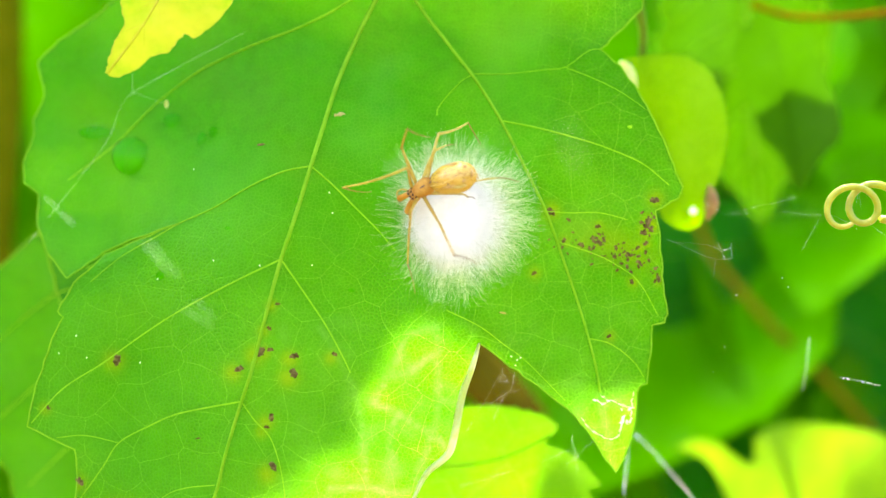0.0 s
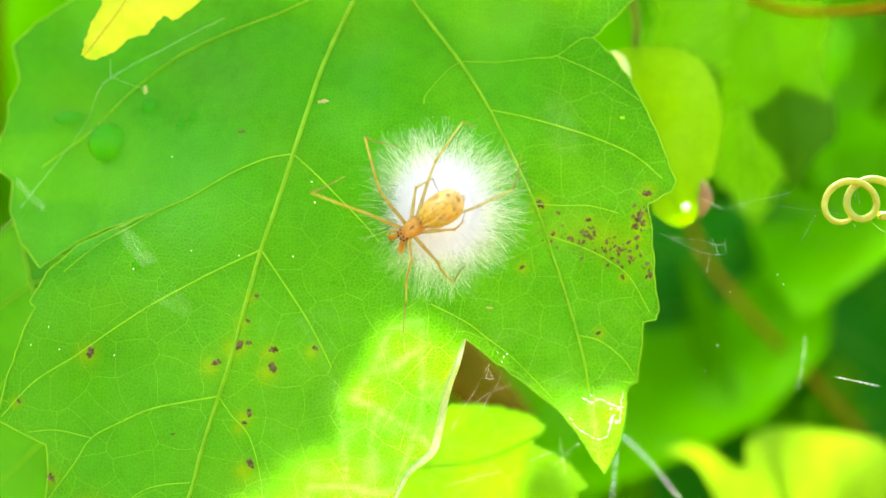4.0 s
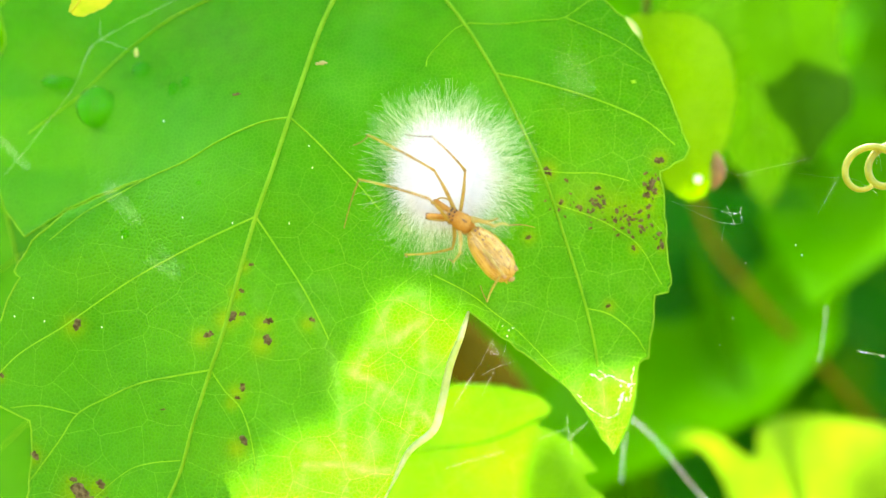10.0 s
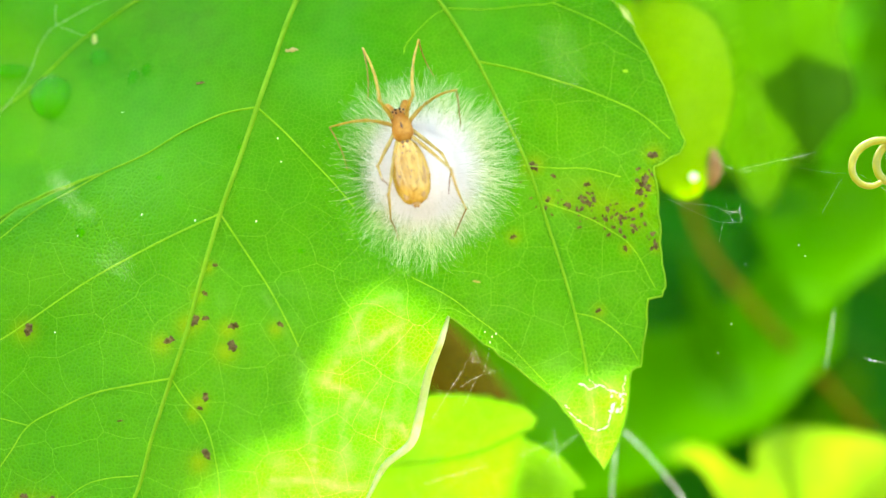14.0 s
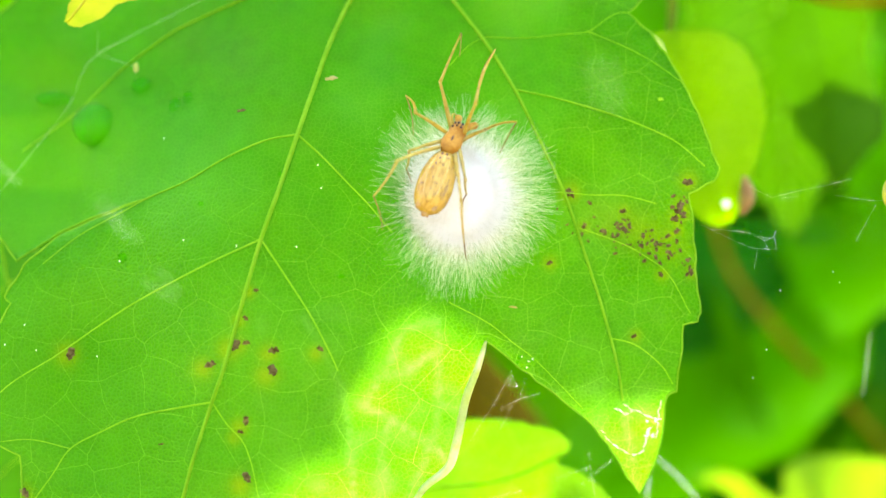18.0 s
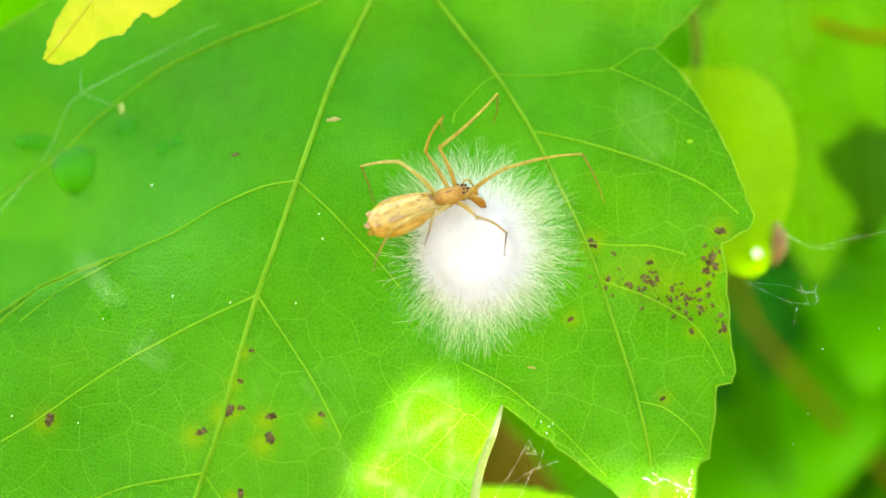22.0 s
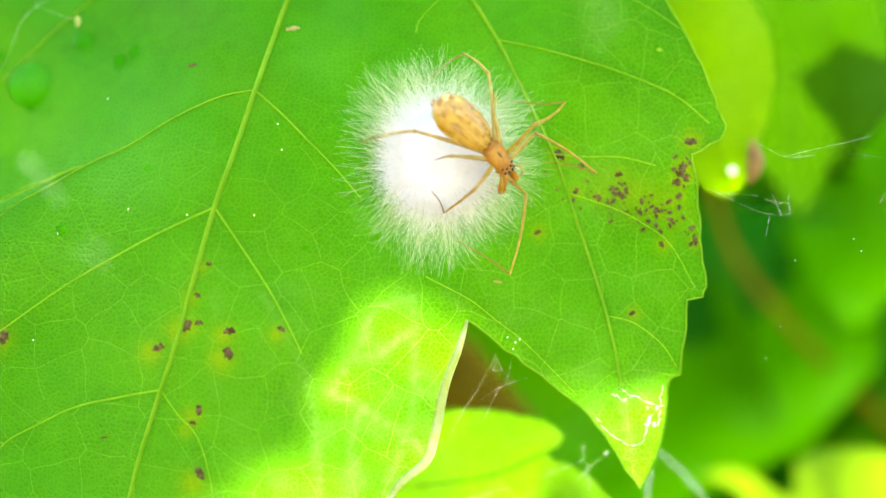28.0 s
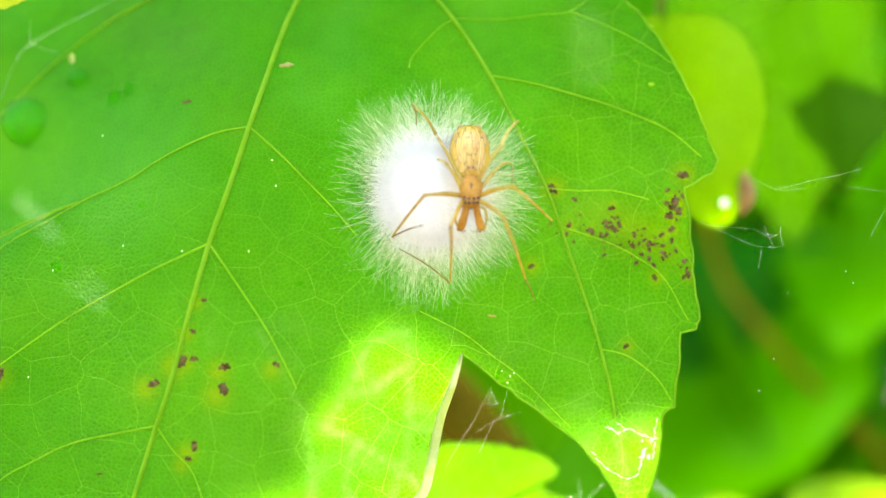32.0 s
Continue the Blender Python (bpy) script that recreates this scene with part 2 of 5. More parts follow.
M_LEG_PALE = skin_mat("pale_leg_skin", (0.42, 0.30, 0.045), (0.60, 0.50, 0.15), 1300.0, 0.35, through_share=0.45, spec=0.3, clear=0.18)
M_LEG_DARK = skin_mat("leg_tip_skin", (0.11, 0.055, 0.005), (0.24, 0.14, 0.02), 1600.0, 0.45, spec=0.2)
M_EYE = skin_mat("eye", (0.012, 0.008, 0.006), (0.02, 0.012, 0.01), 3000.0, 0.08)
M_STEM_OLIVE = skin_mat("olive_stem", (0.13, 0.085, 0.001), (0.15, 0.12, 0.002), 250.0, 0.6, spec=0.05)
M_STALK = skin_mat("green_stalk", (0.060, 0.115, 0.001), (0.10, 0.15, 0.002), 250.0, 0.6, spec=0.05)
M_STEM_DARK = skin_mat("dark_stem", (0.055, 0.070, 0.001), (0.085, 0.085, 0.002), 200.0, 0.7, spec=0.0)
M_STEM = skin_mat("red_stem", (0.10, 0.036, 0.001), (0.12, 0.055, 0.002), 250.0, 0.5, spec=0.0)
M_TWIG = skin_mat("brown_twig", (0.062, 0.046, 0.003), (0.095, 0.076, 0.006), 250.0, 0.8, 0.6, 0.0005, spec=0.0)
M_TENDRIL = skin_mat("tendril", (0.25, 0.29, 0.004), (0.34, 0.35, 0.010), 400.0, 0.4, through_share=0.3)
M_SOIL = skin_mat("soil", (0.06, 0.045, 0.026), (0.11, 0.085, 0.046), 8.0, 0.95, 0.8, 0.02)


def abdomen_mat():
    """Cream and gold patches under the skin, parted by fine brown lines."""
    m, nt, p, out = node_mat("abdomen_skin")
    n1, n2 = noise_tex(nt, 900.0, 3.0), noise_tex(nt, 6000.0, 2.0)
    c1 = cells(nt, 3000.0)
    col = mix_col(nt, ramp(nt, n1, 0.35, 0.65), (0.36, 0.185, 0.008), (0.50, 0.335, 0.05))
    col = mix_col(nt, ramp(nt, c1, 0.1, 0.4, 0.0, 0.55), col, (0.50, 0.345, 0.06))
    lines = nt.nodes.new("ShaderNodeMath")
    lines.operation = "MULTIPLY"
    nt.links.new(ramp(nt, c1, 0.0, 0.10, 1.0, 0.0), lines.inputs[0])
    nt.links.new(ramp(nt, noise_tex(nt, 1500.0, 2.0), 0.42, 0.58, 0.1, 0.9), lines.inputs[1])
    col = mix_col(nt, lines.outputs[0], col, (0.13, 0.06, 0.006))
    nt.links.new(col, p.inputs["Base Color"])
    p.inputs["Roughness"].default_value = 0.27
    bump(nt, n2, 0.3, 0.0001, [p])
    t = nt.nodes.new("ShaderNodeBsdfTranslucent")
    nt.links.new(col, t.inputs["Color"])
    mx = nd(nt, "ShaderNodeMixShader", Fac=0.18)
    nt.links.new(p.outputs[0], mx.inputs[1])
    nt.links.new(t.outputs[0], mx.inputs[2])
    nt.links.new(mx.outputs[0], out.inputs["Surface"])
    return m


M_ABDOMEN = abdomen_mat()


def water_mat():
    """A clear drop: the leaf shows through a green tint painted in for the deeper wet look, with a gloss that grows
    towards the rim.
    """
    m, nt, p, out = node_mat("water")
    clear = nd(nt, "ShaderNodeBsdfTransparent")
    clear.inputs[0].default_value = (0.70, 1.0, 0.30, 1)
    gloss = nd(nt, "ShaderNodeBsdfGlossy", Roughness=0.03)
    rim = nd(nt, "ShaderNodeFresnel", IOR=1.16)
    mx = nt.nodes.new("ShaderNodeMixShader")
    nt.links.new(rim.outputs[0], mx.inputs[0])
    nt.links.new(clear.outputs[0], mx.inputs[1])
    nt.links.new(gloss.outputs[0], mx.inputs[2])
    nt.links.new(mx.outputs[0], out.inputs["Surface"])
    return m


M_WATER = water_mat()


# ---- building tools ----
def part(name, bm, material, parent=None, label=""):
    """Links a bmesh as one mesh object, under a thing or a part if one is given."""
    me = bpy.data.meshes.new(name)
    bm.to_mesh(me)
    bm.free()
    for poly in me.polygons:
        poly.use_smooth = True
    me.materials.append(material)
    ob = new(name, me)
    ob.parent = parent
    return tagged(ob, label) if label else ob


def smooth_line(points, steps=8):
    """A Catmull-Rom line through the points."""
    pts = [Vector(p) for p in points]
    pts = [pts[0] * 2 - pts[1]] + pts + [pts[-1] * 2 - pts[-2]]
    out = []
    for a, b, c, d in zip(pts, pts[1:], pts[2:], pts[3:]):
        for k in range(steps):
            t = k / steps
            out.append(0.5 * (2 * b + (c - a) * t + (2 * a - 5 * b + 4 * c - d) * t * t + (3 * b - a - 3 * c + d) * t ** 3))
    return out + [pts[-2]]


def tube(bm, points, r0, r1=None, sides=8, radius=None):
    """A closed tube along points (metres); radius(u) gives its thickness, or it tapers from r0 to r1."""
    r1 = r0 if r1 is None else r1
    pts = [Vector(p) for p in points]
    n, rings, side = len(pts), [], None
    for i, p in enumerate(pts):
        way = (pts[min(i + 1, n - 1)] - pts[max(i - 1, 0)]).normalized()
        if side is None:
            side = way.orthogonal().normalized()
        side = (side - way * side.dot(way)).normalized()
        up, u = way.cross(side), i / (n - 1)
        r = radius(u) if radius else r0 + (r1 - r0) * u
        rings.append([bm.verts.new(p + r * (side * math.cos(a) + up * math.sin(a))) for a in (2 * math.pi * k / sides for k in range(sides))])
    for a, b in zip(rings, rings[1:]):
        for k in range(sides):
            bm.faces.new((a[k], a[(k + 1) % sides], b[(k + 1) % sides], b[k]))
    bm.faces.new(rings[0][::-1])
    bm.faces.new(rings[-1])
    return bm


def blob(bm, centre, radii, turn=None, u=16, v=10, bulge=None):
    """An ellipsoid, shaped further by bulge(unit vector) -> factor."""
    new_verts = bmesh.ops.create_uvsphere(bm, u_segments=u, v_segments=v, radius=1.0)["verts"]
    for vert in new_verts:
        d = vert.co.copy()
        q = Vector((d.x * radii[0], d.y * radii[1], d.z * radii[2])) * (bulge(d) if bulge else 1.0)
        vert.co = Vector(centre) + (turn @ q if turn else q)
    return bm


def toothed(points, teeth, seed, closed=True):
    """An outline through the points (mm) with small uneven saw teeth on it."""
    rnd = random.Random(seed)
    n, out = len(points), []
    for i in range(n if closed else n - 1):
        a, b = Vector(points[i]), Vector(points[(i + 1) % n])
        side = Vector(((b - a).y, -(b - a).x)).normalized()
        steps = max(2, round((b - a).length / teeth))
        for k in range(steps):
            out.append(a.lerp(b, k / steps) + side * (rnd.uniform(-0.12, 0.12) * min(1, teeth) if k else 0))
    return out


def blade_mesh(outline, spacing, depth, seed=0, put=mm):
    """A leaf blade as a sheet of small triangles inside an outline (x, z in mm); depth(x, z) gives its y."""
    rnd = random.Random(seed)
    edge = [Vector((p[0], p[1])) for p in outline]
    xs, zs = [p.x for p in edge], [p.y for p in edge]
    inner = []
    z = min(zs)
    row = 0
    while z < max(zs):
        x = min(xs) + (spacing / 2 if row % 2 else 0)
        while x < max(xs):
            inner.append(Vector((x + rnd.uniform(-0.15, 0.15) * spacing, z + rnd.uniform(-0.15, 0.15) * spacing)))
            x += spacing
        z += spacing * 0.87
        row += 1
    n = len(edge)
    got = geometry.delaunay_2d_cdt(edge + inner, [(i, (i + 1) % n) for i in range(n)], [list(range(n))], 1, 1e-4)
    bm = bmesh.new()
    used = sorted({i for f in got[2] for i in f})
    made = {i: bm.verts.new(put(got[0][i].x, depth(got[0][i].x, got[0][i].y), got[0][i].y)) for i in used}
    for f in got[2]:
        bm.faces.new([made[i] for i in f])
    bmesh.ops.recalc_face_normals(bm, faces=bm.faces)
    bm.normal_update()
    if sum(f.normal.y for f in bm.faces) > 0:
        bmesh.ops.reverse_faces(bm, faces=bm.faces)
    return bm


def thicken(ob, thickness):
    s = ob.modifiers.new("thickness", "SOLIDIFY")
    s.thickness = thickness
    s.offset = -1.0
    return ob


def vein(name, points, r0, r1, depth, material, parent, lift=0.05, put=mm):
    """A raised vein on a blade, through points (x, z in mm)."""
    line = smooth_line([(x, z, 0) for x, z in points], 8)
    pts = [put(p.x, depth(p.x, p.y) - lift, p.y) for p in line]
    bm, rows, n, front = bmesh.new(), [], len(pts), Vector((0, -1, 0))
    for i, p in enumerate(pts):
        side = (pts[min(i + 1, n - 1)] - pts[max(i - 1, 0)]).cross(front).normalized()
        r = (r0 + (r1 - r0) * i / (n - 1)) * MM
        rows.append([bm.verts.new(p + r * (side * math.cos(a) + front * (1.15 * math.sin(a) - 0.1))) for a in (math.pi * k / 5 for k in range(6))])
    for a, b in zip(rows, rows[1:]):
        for k in range(5):
            bm.faces.new((a[k], a[k + 1], b[k + 1], b[k]))
    return part(name, bm, material, parent)


def strand(name, points, r, material=None, parent=None, steps=6):
    """A silk strand through points (x, y, z in mm)."""
    bm = bmesh.new()
    tube(bm, [mm(*p) for p in smooth_line(points, steps)], r * MM, r * MM, 5)
    return part(name, bm, material or M_SILK, parent)


# ---- the big lobed leaf ----
def leaf_depth(x, z):
    """How far the big leaf's face lies behind the plane y = 0 (mm): a swelling along the middle, falling back at the upper left and at the tips."""
    y = -4.6 * math.exp(-((x + 14 + 0.12 * z) / 13) ** 2) * (1 / (1 + math.exp((z - 12) / 4)))
    y += 7.5 / (1 + math.exp((x + 19) / 3)) / (1 + math.exp(-(z - 4) / 3))
    if x < -23.6:
        seam = 2.1 + (x + 23.6) * (0.37 + 0.016 * (-23.6 - x))
        y += 2.6 * min(1.0, max(0.0, (z - seam) / 0.5)) * min(1.0, (-23.6 - x) / 5) * min(1.0, max(0.0, (9 - z) / 6))
    y += 4.5 * max(0.0, (x - 11) / 10) * max(0.0, (-z - 9) / 10)
    y += 3.2 * math.exp(-((z - 21) / 7.5) ** 2) - 0.7
    return y + 0.25 * math.sin(x * 0.55 + 0.3 * z) * math.sin(z * 0.5)


LEAF_EDGE = [(17.00, 23.25), (17.80, 22.25), (17.60, 21.15), (16.05, 19.55), (13.95, 17.65), (15.70, 16.15), (17.30, 13.80), (18.70, 11.30), (20.10, 8.05), (21.20, 5.45), (20.80, 4.45), (18.80, 3.35), (19.20, 0.55), (19.50, -3.20), (19.85, -5.85), (19.60, -6.55), (18.50, -6.80), (18.35, -9.45), (18.05, -11.95), (17.30, -12.35), (16.90, -15.95), (16.05, -18.45), (15.30, -19.85), (13.90, -17.95), (12.80, -16.20), (11.05, -14.25), (7.80, -11.75), (5.30, -9.95), (3.15, -8.35), (2.60, -10.45), (1.70, -12.95), (1.00, -16.45), (0.40, -18.25), (-1.50, -19.95), (-2.80, -22.55), (-4.20, -25.45), (-7.20, -29.95), (-13.20, -33.45), (-23.20, -36.45), (-26.70, -32.45), (-31.70, -27.95), (-32.80, -25.20), (-32.40, -20.95), (-32.60, -17.80), (-34.40, -16.95), (-36.80, -15.75), (-36.20, -12.95), (-35.30, -9.95), (-34.60, -7.95), (-33.60, -6.05), (-34.10, -5.55), (-32.70, -3.05), (-29.95, -0.55), (-26.70, 0.85), (-23.60, 2.15), (-26.90, 1.00), (-30.10, -0.35), (-33.30, -2.65), (-35.00, -0.45), (-35.90, 2.05), (-35.80, 4.80), (-37.10, 5.80), (-37.20, 7.55), (-36.20, 10.05), (-36.30, 11.30), (-35.30, 13.55), (-35.90, 16.45), (-34.00, 18.45), (-31.20, 20.25), (-28.45, 22.45), (-24.20, 26.55), (-16.70, 29.55), (-9.20, 29.05), (-4.20, 26.05), (-0.20, 28.30), (3.30, 27.05), (8.30, 25.15), (14.80, 23.75)]
SPOTS = [(-28.85, -9.85), (-18.05, -10.65), (-16.15, -9.15), (-15.30, -8.95), (-13.15, -9.50), (-13.25, -11.05), (-15.20, -14.95), (-15.60, -15.80), (-14.65, -4.90), (-15.40, -7.05), (-15.05, -19.25), (-9.60, -9.35)]
SPOT_R = [0.5, 0.42, 0.5, 0.3, 0.42, 0.5, 0.36, 0.25, 0.22, 0.25, 0.45, 0.28]
SPOTS_RIGHT = [(9.55, 3.25), (18.70, 4.30), (8.05, -2.20), (10.70, 0.70), (12.20, 0.35), (13.80, 0.55), (13.70, 1.95), (14.20, 0.80), (18.15, 2.35), (17.70, 1.45), (18.40, 1.75), (16.30, -0.55), (15.30, 0.05), (17.30, -1.20), (19.05, -2.70), (16.70, -2.95), (14.70, -7.75), (-34.95, -14.10), (-32.15, -20.60), (17.90, 0.45), (17.20, 0.05), (-28.35, -23.65), (-27.80, -24.20), (-26.70, -22.95), (-28.95, -22.55), (-30.10, -24.70), (-26.10, -24.20)]
SPOT_RIGHT_R = [0.45, 0.42, 0.26, 0.28, 0.3, 0.3, 0.28, 0.25, 0.4, 0.34, 0.3, 0.28, 0.24, 0.25, 0.3, 0.25, 0.24, 0.25, 0.42, 0.28, 0.25, 0.95, 0.8, 0.45, 0.3, 0.28, 0.25]


def sickness(x, z):
    """How yellow the tissue is round the dead spots, 0 to 1."""
    s = 0.0
    for (px, pz), r in zip(SPOTS + SPOTS_RIGHT, SPOT_R + SPOT_RIGHT_R):
        s = max(s, 0.55 * math.exp(-(((x - px) ** 2 + (z - pz) ** 2) / (1.55 * r + 0.12) ** 2)))
    s = max(s, 0.38 * math.exp(-(((x - 15.0) / 4.5) ** 2 + ((z - 0.3 + 0.35 * (x - 15)) / 1.8) ** 2)))
    return min(1.0, s + 0.12 * max(0.0, noise.noise((x * 0.12, z * 0.12, 3.0))))


def skylit_share(x, z):
    """How much pale sky sheen is put into the blade's colour, 0 to 1: most on the lower lobes, little on the upper
    part.
    """
    s = 1 / (1 + math.exp((x + 8 + 0.5 * z) / 6)) * 1 / (1 + math.exp((z - 6) / 4)) + 0.35 * math.exp(-((x - 12) / 6) ** 2 - ((z + 9) / 5) ** 2)
    return max(0.0, min(1.0, s + 0.3 * noise.noise((x * 0.16, z * 0.16, 9.0))))


# the stroke from (-9.6, -20.6) paints the sun patch's white haze, not a vein
PALE_VEINS = [smooth_line([(*p, 0) for p in line], 6) for line in (
    [(-0.57, -6.6), (-0.5, -9.9), (-0.45, -12.9), (-0.8, -15.9), (-2.4, -19.9)], [(-0.57, -7.0), (-3.15, -7.6), (-3.96, -9.5), (-5.9, -13.0)], [(-6.54, -13.2), (-3.96, -14.2), (-0.74, -16.3), (0.4, -17.6)],
    [(-0.5, -9.2), (-1.4, -9.6), (-2.7, -10.6), (-4.4, -11.0)], [(-9.6, -20.6), (-6.5, -20.5), (-4.0, -21.1), (-2.2, -20.6)], [(-0.45, -12.9), (1.0, -13.6), (1.9, -13.0)], [(-3.9, -14.2), (-4.6, -16.6), (-4.2, -18.6)],
    [(-10.45, -6.7), (-8.95, -9.45), (-7.6, -12.45), (-6.95, -15.95), (-6.6, -20.45), (-6.45, -24.45)], [(13.9, -12.9), (14.8, -17.4)])]


def paleness(x, z):
    """How thin and clear the tissue is along the watery veins of the lower lobes, and along the painted haze, 0 to 1.
    """
    if z > -5 or not -14 < x < 17:
        return 0.0
    near = min((p.x - x) ** 2 + (p.y - z) ** 2 for line in PALE_VEINS for p in line)
    return min(1.0, math.exp(-near / 0.07) + 0.6 * max(0.0, noise.noise((x * 0.55, z * 0.55, 2.0))))


def crispness(x, z):
    """How plainly the net of small veins stands out, 0 to 1: little on the smooth upper middle."""
    top = 1 / (1 + math.exp(-(z - 3 - 0.15 * x) / 3))
    side = 1 / (1 + math.exp(-(x - 9.5) / 2))
    return min(1.0, max(0.0, 1 - 0.88 * top * (1 - side) + 0.25 * noise.noise((x * 0.2, z * 0.2, 5.0))))


def spot(px, pz, r, parent, seed, material=None, flat=1.0):
    """A small crumpled dead patch on the blade."""
    rnd = random.Random(seed)
    bm = bmesh.new()
    n, ph = 14, rnd.uniform(0, 6)
    rim, top = [], []
    for k in range(n):
        a = 2 * math.pi * k / n
        rr = r * (1 + 0.28 * math.sin(2 * a + ph) + 0.2 * math.sin(5 * a + ph * 2) + rnd.uniform(-0.15, 0.15))
        x, z = px + rr * math.cos(a), pz + rr * math.sin(a) * flat
        xi, zi = px + 0.6 * rr * math.cos(a), pz + 0.6 * rr * math.sin(a) * flat
        rim.append(bm.verts.new(lay(x, leaf_depth(x, z) + 0.02, z)))
        top.append(bm.verts.new(lay(xi, leaf_depth(xi, zi) - 0.07 - rnd.uniform(0, 0.04), zi)))
    mid = bm.verts.new(lay(px, leaf_depth(px, pz) - 0.05, pz))
    for k in range(n):
        j = (k + 1) % n
        bm.faces.new((rim[k], rim[j], top[j], top[k]))
        bm.faces.new((top[k], top[j], mid))
    bmesh.ops.recalc_face_normals(bm, faces=bm.faces)
    return part("dead_spot", bm, material or M_SPOT, parent)


def big_leaf():
    leaf = tagged(new("lobed_leaf"), "large bright green lobed leaf with brown spots hanging face on", "leaf")
    bm = blade_mesh(toothed(LEAF_EDGE, 0.8, 5), 0.45, leaf_depth, 1, lay)
    blight = bm.verts.layers.float.new("blight")
    skylit = bm.verts.layers.float.new("skylit")
    crisp = bm.verts.layers.float.new("crisp")
    pale = bm.verts.layers.float.new("pale")
    blight, skylit, crisp = (bm.verts.layers.float[k] for k in ("blight", "skylit", "crisp"))
    for v in bm.verts:
        v[blight] = sickness(v.co.x / MM, v.co.z / MM)
        v[skylit] = skylit_share(v.co.x / MM, v.co.z / MM)
        v[pale] = paleness(v.co.x / MM, v.co.z / MM)
        v[crisp] = crispness(v.co.x / MM, v.co.z / MM)
    part("blade", bm, M_LEAF, leaf)
    rim = bmesh.new()
    edge = toothed(LEAF_EDGE, 0.8, 5)
    tube(rim, [lay(p[0], leaf_depth(*p), p[1]) for p in edge + edge[:1]], 0.075 * MM, 0.075 * MM, 6)
    part("margin", rim, M_VEIN, leaf, "thin pale yellow-green leaf edge")
    # the curled edge's backlit glow is put into its pale colour
    rim = bmesh.new()
    tube(rim, [lay(p.x, leaf_depth(p.x, p.y) - 0.05, p.y) for p in smooth_line([(*q, 0) for q in [(3.20, -8.40), (2.60, -10.45), (1.70, -12.95), (1.00, -16.45), (0.40, -18.25), (-1.50, -19.95), (-2.80, -22.55), (-4.20, -25.45)]], 6)], 0, 0, 8,
         lambda u: MM * (0.08 + 0.26 * math.sin(math.pi * min(1, u * 1.15)) ** 0.6))
    part("sun_glow_edge", rim, M_RIM, leaf, "pale curled sunlit leaf edge")
    d = leaf_depth
    main = [
        ([(-4.20, 26.05), (-5.40, 23.05), (-7.20, 19.55), (-9.20, 15.05), (-10.60, 10.80), (-11.70, 7.30), (-13.10, 2.80), (-14.35, -0.95), (-15.70, -5.95), (-16.85, -10.45), (-17.85, -13.55), (-19.20, -17.95), (-20.20, -21.85), (-21.70, -25.45), (-23.70, -30.95)], 0.30, 0.16),
        ([(-4.20, 26.05), (-2.45, 22.05), (0.30, 18.30), (2.80, 15.05), (5.15, 11.30), (7.30, 7.05), (9.20, 3.05), (10.80, -1.45), (12.30, -5.95), (13.40, -9.95), (13.90, -12.75)], 0.22, 0.12),
        ([(-4.20, 26.05), (-8.20, 22.05), (-12.20, 19.80), (-16.70, 18.05), (-20.20, 16.45), (-22.20, 15.30), (-25.70, 12.55), (-29.20, 9.05), (-33.20, 6.05)], 0.14, 0.07),
        ([(-4.20, 26.05), (3.30, 25.05), (10.80, 23.55), (16.80, 22.30)], 0.18, 0.1),
    ]
    side = [
        [(-11.70, 7.30), (-14.20, 6.80), (-17.20, 5.45), (-20.20, 3.65), (-23.20, 2.30), (-25.20, 1.15), (-28.45, -0.70), (-31.20, -2.95)],
        [(-11.70, 7.30), (-9.70, 5.55), (-7.70, 3.55), (-5.95, 1.80), (-4.20, -0.20)],
        [(-14.35, -0.95), (-17.70, -2.55), (-21.20, -4.35), (-24.20, -6.05), (-27.20, -8.05), (-30.20, -10.20), (-33.70, -12.45), (-36.45, -15.45)],
        [(-14.35, -0.95), (-12.45, -3.70), (-10.45, -6.70), (-8.95, -9.45), (-8.2, -11.0)],
        [(-17.85, -13.55), (-20.70, -14.05), (-23.70, -14.70), (-26.20, -15.80), (-28.70, -17.20), (-30.20, -19.45), (-32.70, -22.95)],
        [(-17.85, -13.55), (-16.70, -15.20), (-15.20, -16.95), (-14.20, -20.45), (-13.70, -25.45)],
        [(-20.20, -20.95), (-22.70, -21.20), (-24.70, -21.95), (-27.70, -24.45)],
        [(5.15, 11.30), (7.80, 10.80), (10.80, 10.05), (13.80, 9.15), (16.80, 7.95), (18.30, 7.05), (20.05, 5.55)],
        [(2.80, 15.45), (5.80, 15.45), (8.80, 15.80), (10.80, 16.05), (12.80, 17.45), (13.95, 17.65)],
        [(10.80, 16.05), (13.30, 15.05), (15.80, 13.80), (18.30, 12.05)],
        [(8.80, 3.30), (11.30, 3.15), (13.80, 3.15), (16.30, 2.55)],
        [(10.30, 0.55), (13.30, -0.45), (15.30, -1.45), (17.30, -2.95), (19.05, -5.95)],
        [(12.80, -7.95), (14.80, -8.45), (16.80, -9.95), (17.80, -11.45)],
        [(0.30, -5.45), (3.30, -6.95), (5.30, -8.45), (7.30, -9.95), (10.80, -13.45)],
        [(-0.55, 11.80), (-0.30, 12.65), (1.45, 14.65), (2.70, 15.45)],
        [(-28.70, -17.20), (-31.70, -16.55), (-34.20, -16.75)],
    ]
    for pts, a, b in main:
        vein("main_vein", pts, a * 0.70, b * 0.78, d, M_VEIN, leaf, 0.10, lay)
    for i, pts in enumerate(side):
        big = i in (0, 1, 2, 3, 4, 7)
        vein("side_vein", pts, 0.075 if big else 0.042, 0.04 if big else 0.026, d, M_VEIN, leaf, 0.07, lay)
